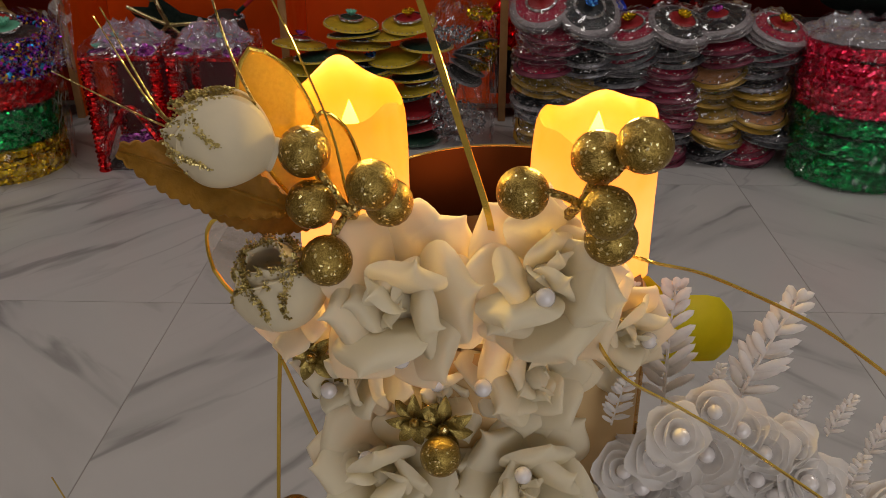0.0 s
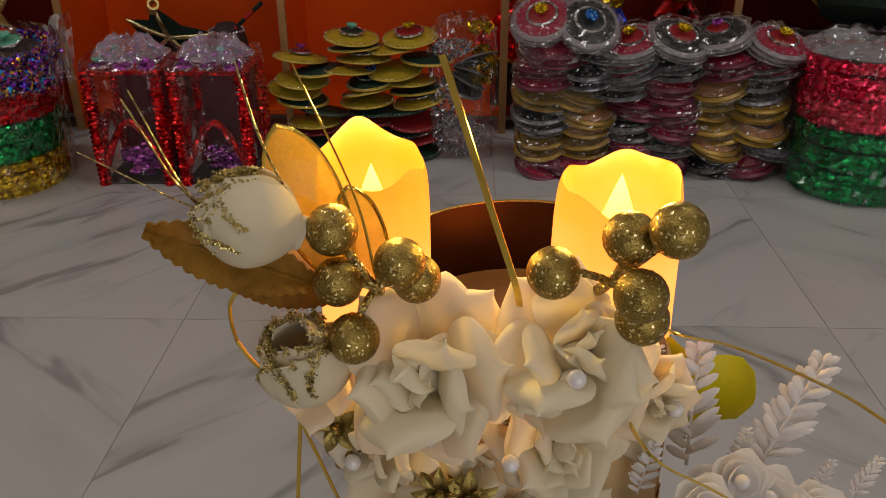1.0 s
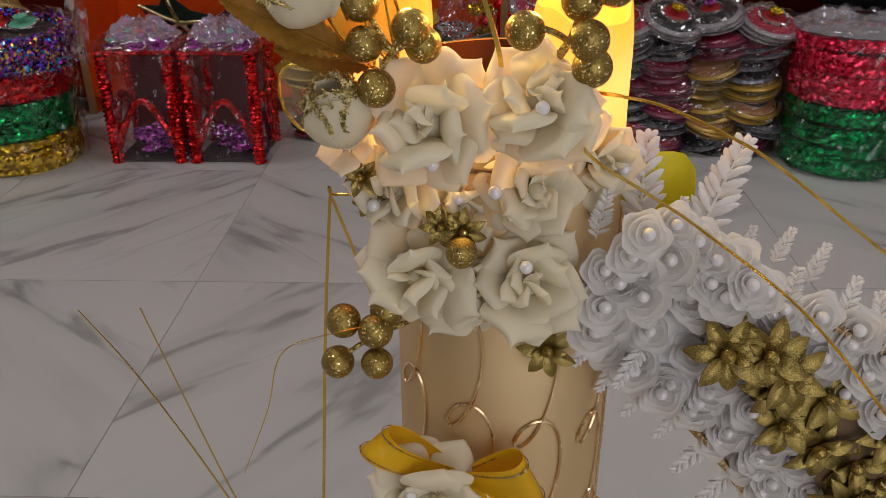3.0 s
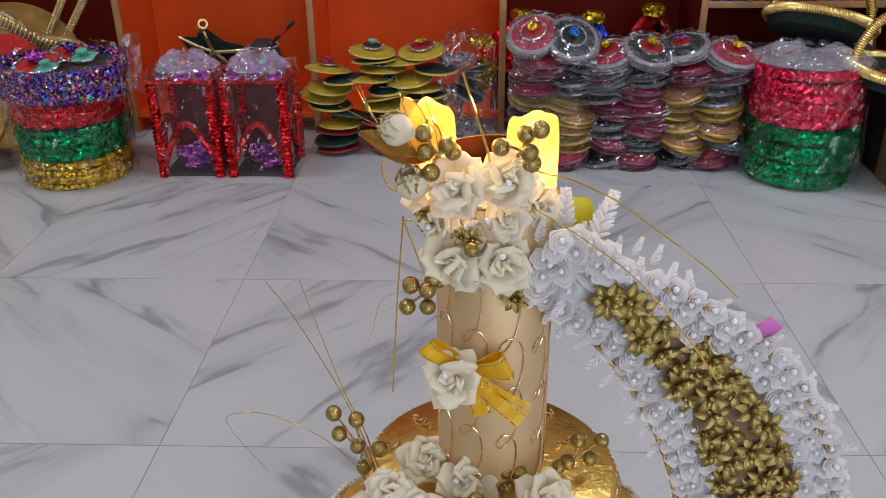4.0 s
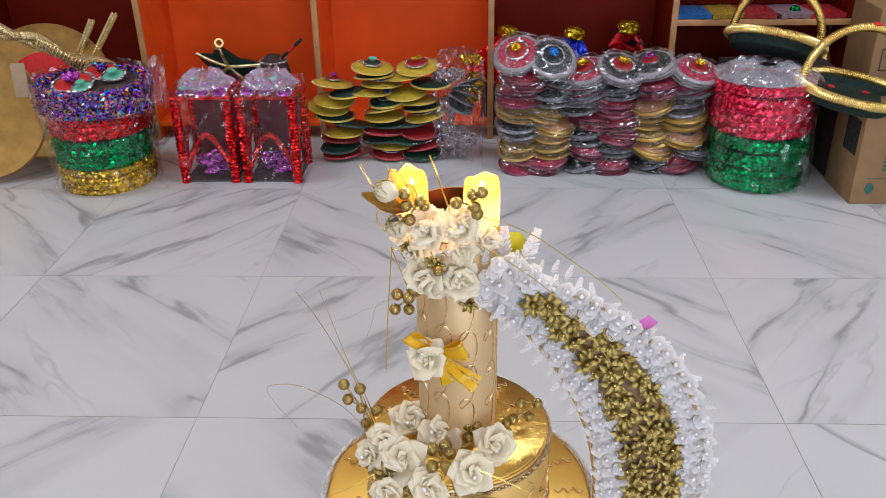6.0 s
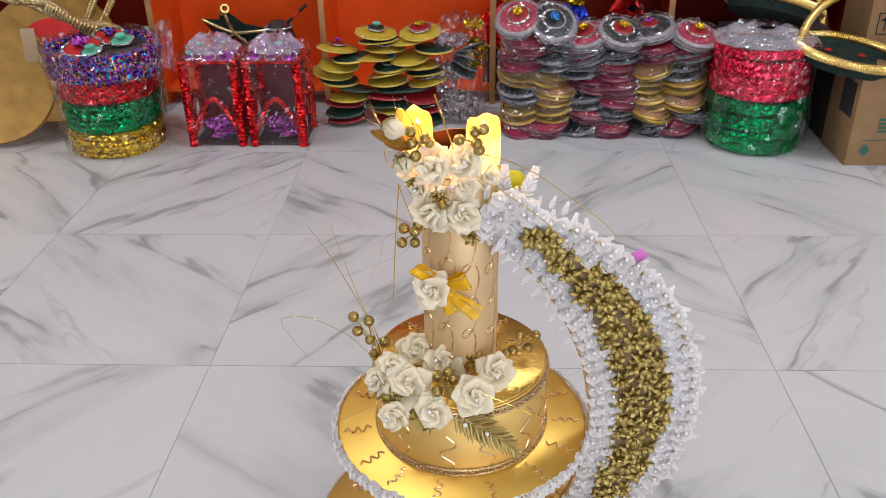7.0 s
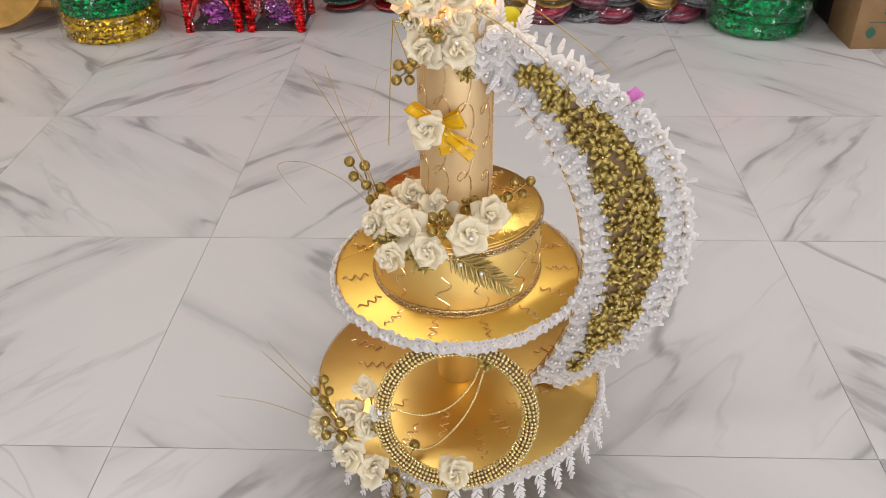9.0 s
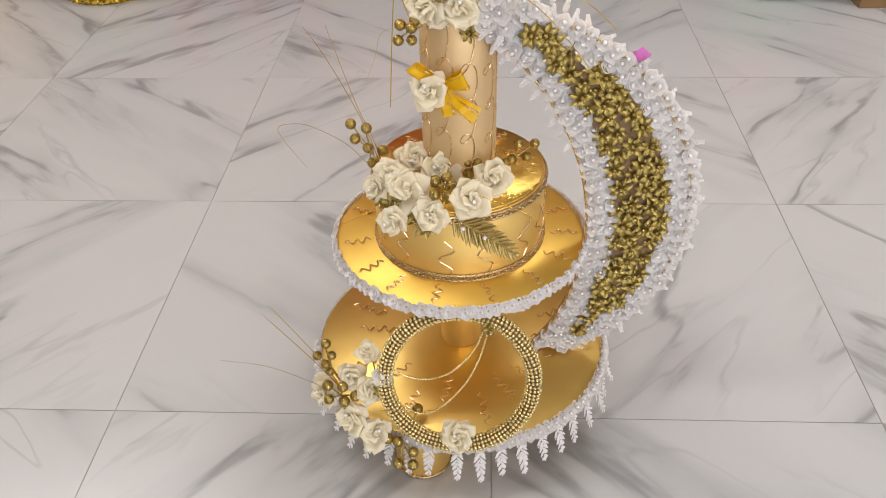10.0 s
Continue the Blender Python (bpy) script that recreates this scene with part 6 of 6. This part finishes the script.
tagged(part("bead_strip", b.mesh("bead_strip", M_GOLD_BEAD), ob, None), "pale gold bead strip", kind="stuff")
for x0, x1, top in ((-1.635, -1.375, 0.470), (-1.595, -1.290, 0.492)):
    st = thing("bead_stick", (x0, 1.60, 0.10), "flat stick covered in gold beads leaning among the trays", "stick", "bead sticks")
    a, c = Vector((x0, 1.62, 0.06)), Vector((x1, 1.60, top))
    b = Build().add(ribbon([a, c], 0.024, (1, 0, 0), 0.004))
    for k in range(46):
        p = a.lerp(c, k / 45)
        for s in (-0.006, 0.006):
            b.add(sphere(0.0058, 6, 4), Matrix.Translation(p + Vector((s, -0.003, 0))))
    part("beaded_strip", b.mesh("beaded_strip", M_GOLD_BEAD), st)


# ---- things on the shelves ----
def pleated_pot(x, y, z, mat, turn, tilt):
    """A pleated tinsel skirt with a gold knob."""
    ob = thing("pleated_pot", (x, y, z), "pleated coloured tinsel cover with a gold top on the shelf", "ornament", "pleated ornaments")
    m = pose(x, y, z, tilt, turn, 0)
    v, f, n = [], [], 60
    for q, (r, h) in enumerate(((0.104, 0.0), (0.082, 0.06), (0.052, 0.12), (0.030, 0.15))):
        for i in range(n):
            a = 2 * math.pi * i / n
            k = r * (1 + (0.10 if i % 2 else -0.08))
            v.append((k * math.cos(a), k * math.sin(a), h))
    for q in range(3):
        for i in range(n):
            j = (i + 1) % n
            f.append((q * n + i, q * n + j, (q + 1) * n + j, (q + 1) * n + i))
    part("skirt", one("skirt", (v, f), mat, False), ob, m)
    part("gold_top", one("gold_top", lathe([(0.028, 0.145), (0.040, 0.155), (0.040, 0.175), (0.028, 0.188), (0.0001, 0.190)], 28), M_GOLDT, False), ob, m, "gold tinsel top")
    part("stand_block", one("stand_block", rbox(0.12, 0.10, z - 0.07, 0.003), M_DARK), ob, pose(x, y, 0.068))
    part("gold_hem", one("gold_hem", torus(0.102, 0.006, 40, 6), M_GOLDT, False), ob, m, "gold tinsel hem")


pleated_pot(0.055, 1.78, 0.215, M_RED, 14, 0)
pleated_pot(0.315, 1.78, 0.205, glitter("royal_blue_foil", (0.01, 0.015, 0.25), (0.05, 0.10, 0.75), 120, 0.7, 0.3, 0.8), 8, 0)
pleated_pot(0.535, 1.78, 0.225, glitter("red_black_foil", (0.02, 0.004, 0.004), (0.55, 0.02, 0.02), 30, 0.6, 0.25, 0.8), 0, 0)

for k, (x, w, c) in enumerate(((0.75, 0.12, (0.05, 0.20, 0.55)), (0.86, 0.12, (0.60, 0.40, 0.04)), (0.97, 0.14, (0.5, 0.05, 0.05)), (1.10, 0.12, (0.45, 0.30, 0.35)), (1.21, 0.12, (0.55, 0.03, 0.04)))):
    pk = thing("flat_packet", (x, 1.76, 0.438), "flat coloured foil packet lying on the shelf board", "packet", "shelf packets")
    mat = plain("packet_foil", c, 0.3, 0.4, 0.3, 40)
    part("packet_body", one("packet_body", sheet(lambda u, v: (w * 0.5 * u, 0.16 * (v - 0.5), 0.014 + 0.010 * (1 - u ** 4) * math.sin(math.pi * v) + 0.002 * math.sin(9 * u + 5 * v)), 12, 8, 0.016), mat), pk, pose(x, 1.76, 0.436, 0, 0, R.uniform(-8, 8)))

# green star lantern with gold ribs, and a striped stick, in the orange bay
ob = thing("star_lantern", (-0.93, 1.72, 0.068), "dark green cloth star lantern with gold-wound ribs on the shelf", "lantern")
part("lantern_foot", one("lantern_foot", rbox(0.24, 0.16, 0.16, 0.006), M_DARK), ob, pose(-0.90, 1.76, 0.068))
tips = [(-1.055, 1.70, 0.325), (-0.965, 1.68, 0.365), (-0.80, 1.70, 0.285), (-0.86, 1.74, 0.19), (-1.03, 1.74, 0.20)]
mid = Vector((-0.94, 1.70, 0.275))
for i in range(5):
    a, c = Vector(tips[i]), Vector(tips[(i + 1) % 5])
    part("cloth_panel", one("cloth_panel", sheet(lambda u, v: mid.lerp(a.lerp(c, (u + 1) / 2), v * (0.72 + 0.28 * abs(u))), 8, 6, 0.003), M_GREEN_FELT), ob)
    part("gold_rib", one("gold_rib", tube(smooth_path([mid, mid.lerp(a, 0.5) + Vector((0, -0.008, 0)), a], 8), 0.007, 8), M_GOLD_BEAD), ob)
part("tube_end", one("tube_end", lathe([(0.010, 0), (0.016, 0), (0.016, 0.09), (0.010, 0.09)], 20, True), M_GOLDRIM), ob, pose(-0.962, 1.655, 0.365, 60, 50, 0))
ob = thing("striped_stick", (-0.72, 1.70, 0.3), "thin red and green striped stick leaning in the shelf bay", "stick")
b = Build()
for k in range(12):
    a = Vector((-0.98, 1.72, 0.10)).lerp(Vector((-0.66, 1.70, 0.375)), k / 12)
    c = Vector((-0.98, 1.72, 0.10)).lerp(Vector((-0.66, 1.70, 0.375)), (k + 1) / 12)
    b.add(tube([a, c], 0.006, 8), None, k % 2)
part("stick_body", b.mesh("stick_body", [M_RED_FELT, M_GREEN_FELT]), ob)

# small ornaments on the boards
solo("bauble", one("bauble", sphere(0.020, 20, 14), M_GREEN), "small shiny green bauble on the shelf board", "bauble", pose(1.105, 1.72, 0.459))
bell = thing("bell", (1.23, 1.60, 0.31), "small gold bell hanging beside the carton", "bell")
part("bell_body", one("bell_body", lathe([(0.0001, 0.045), (0.008, 0.044), (0.014, 0.030), (0.018, 0.012), (0.024, 0.0), (0.021, 0.001), (0.0001, 0.03)], 24), M_GOLD_METAL), bell, pose(1.215, 1.66, 0.30))
part("cord", one("cord", tube([Vector((1.215, 1.66, 0.344)), Vector((1.217, 1.664, 0.42))], 0.0012, 6), M_GOLDT), bell)
dome = thing("beaded_dome", (-0.79, 1.72, 0.068), "dark domed ornament with silver beads on the shelf", "ornament")
part("dome_body", one("dome_body", lathe([(0.0001, 0.25), (0.025, 0.245), (0.050, 0.22), (0.062, 0.17), (0.066, 0.0), (0.0001, 0.0)], 32), M_DARK), dome, pose(-0.775, 1.72, 0.068))
b = Build()
for r, z in ((0.050, 0.224),):
    for i in range(int(r * 560)):
        a = 2 * math.pi * i / int(r * 560)
        b.add(sphere(0.005, 6, 5), Matrix.Translation((r * math.cos(a), r * math.sin(a), z)))
part("bead_row", b.mesh("bead_row", M_SILVER), dome, pose(-0.775, 1.72, 0.068), "row of silver beads")

# ---- unseen ceiling lights, added where the lamps stand ----
M_PANEL = Nodes("lit_panel").set(color=(0.9, 0.9, 0.9), emit=(1.0, 0.94, 0.85), power=5.0).mat
for x, y in ((-1.0, -0.9), (1.3, 0.5), (-1.8, 0.9)):
    ob = thing("added_ceiling_light", (x, y, 2.8), "added unseen white panel light on the ceiling", "ceiling light", "ceiling lights")
    part("light_frame", one("light_frame", rbox(1.26, 0.41, 0.05, 0.004), M_WALL), ob, pose(x, y, 2.752))
    part("diffuser", one("diffuser", rbox(1.2, 0.35, 0.008, 0.002), M_PANEL), ob, pose(x, y, 2.742))

# ---- floor tiles ----
TILE = one("tile", rbox(0.5982, 0.5982, 0.012, 0), M_TILE, False)
for i in range(-5, 5):
    for j in range(-6, 3):
        part("tile", TILE, floor, pose(0.3 + 0.6 * i, 0.3 + 0.6 * j, -0.012, 0, 0, 90 if (i + j) % 2 == 0 else 0))

for ob in scene.objects:
    if ob.name.startswith(("clear_film", "film_ear", "bunched_film")):
        ob.visible_shadow = False
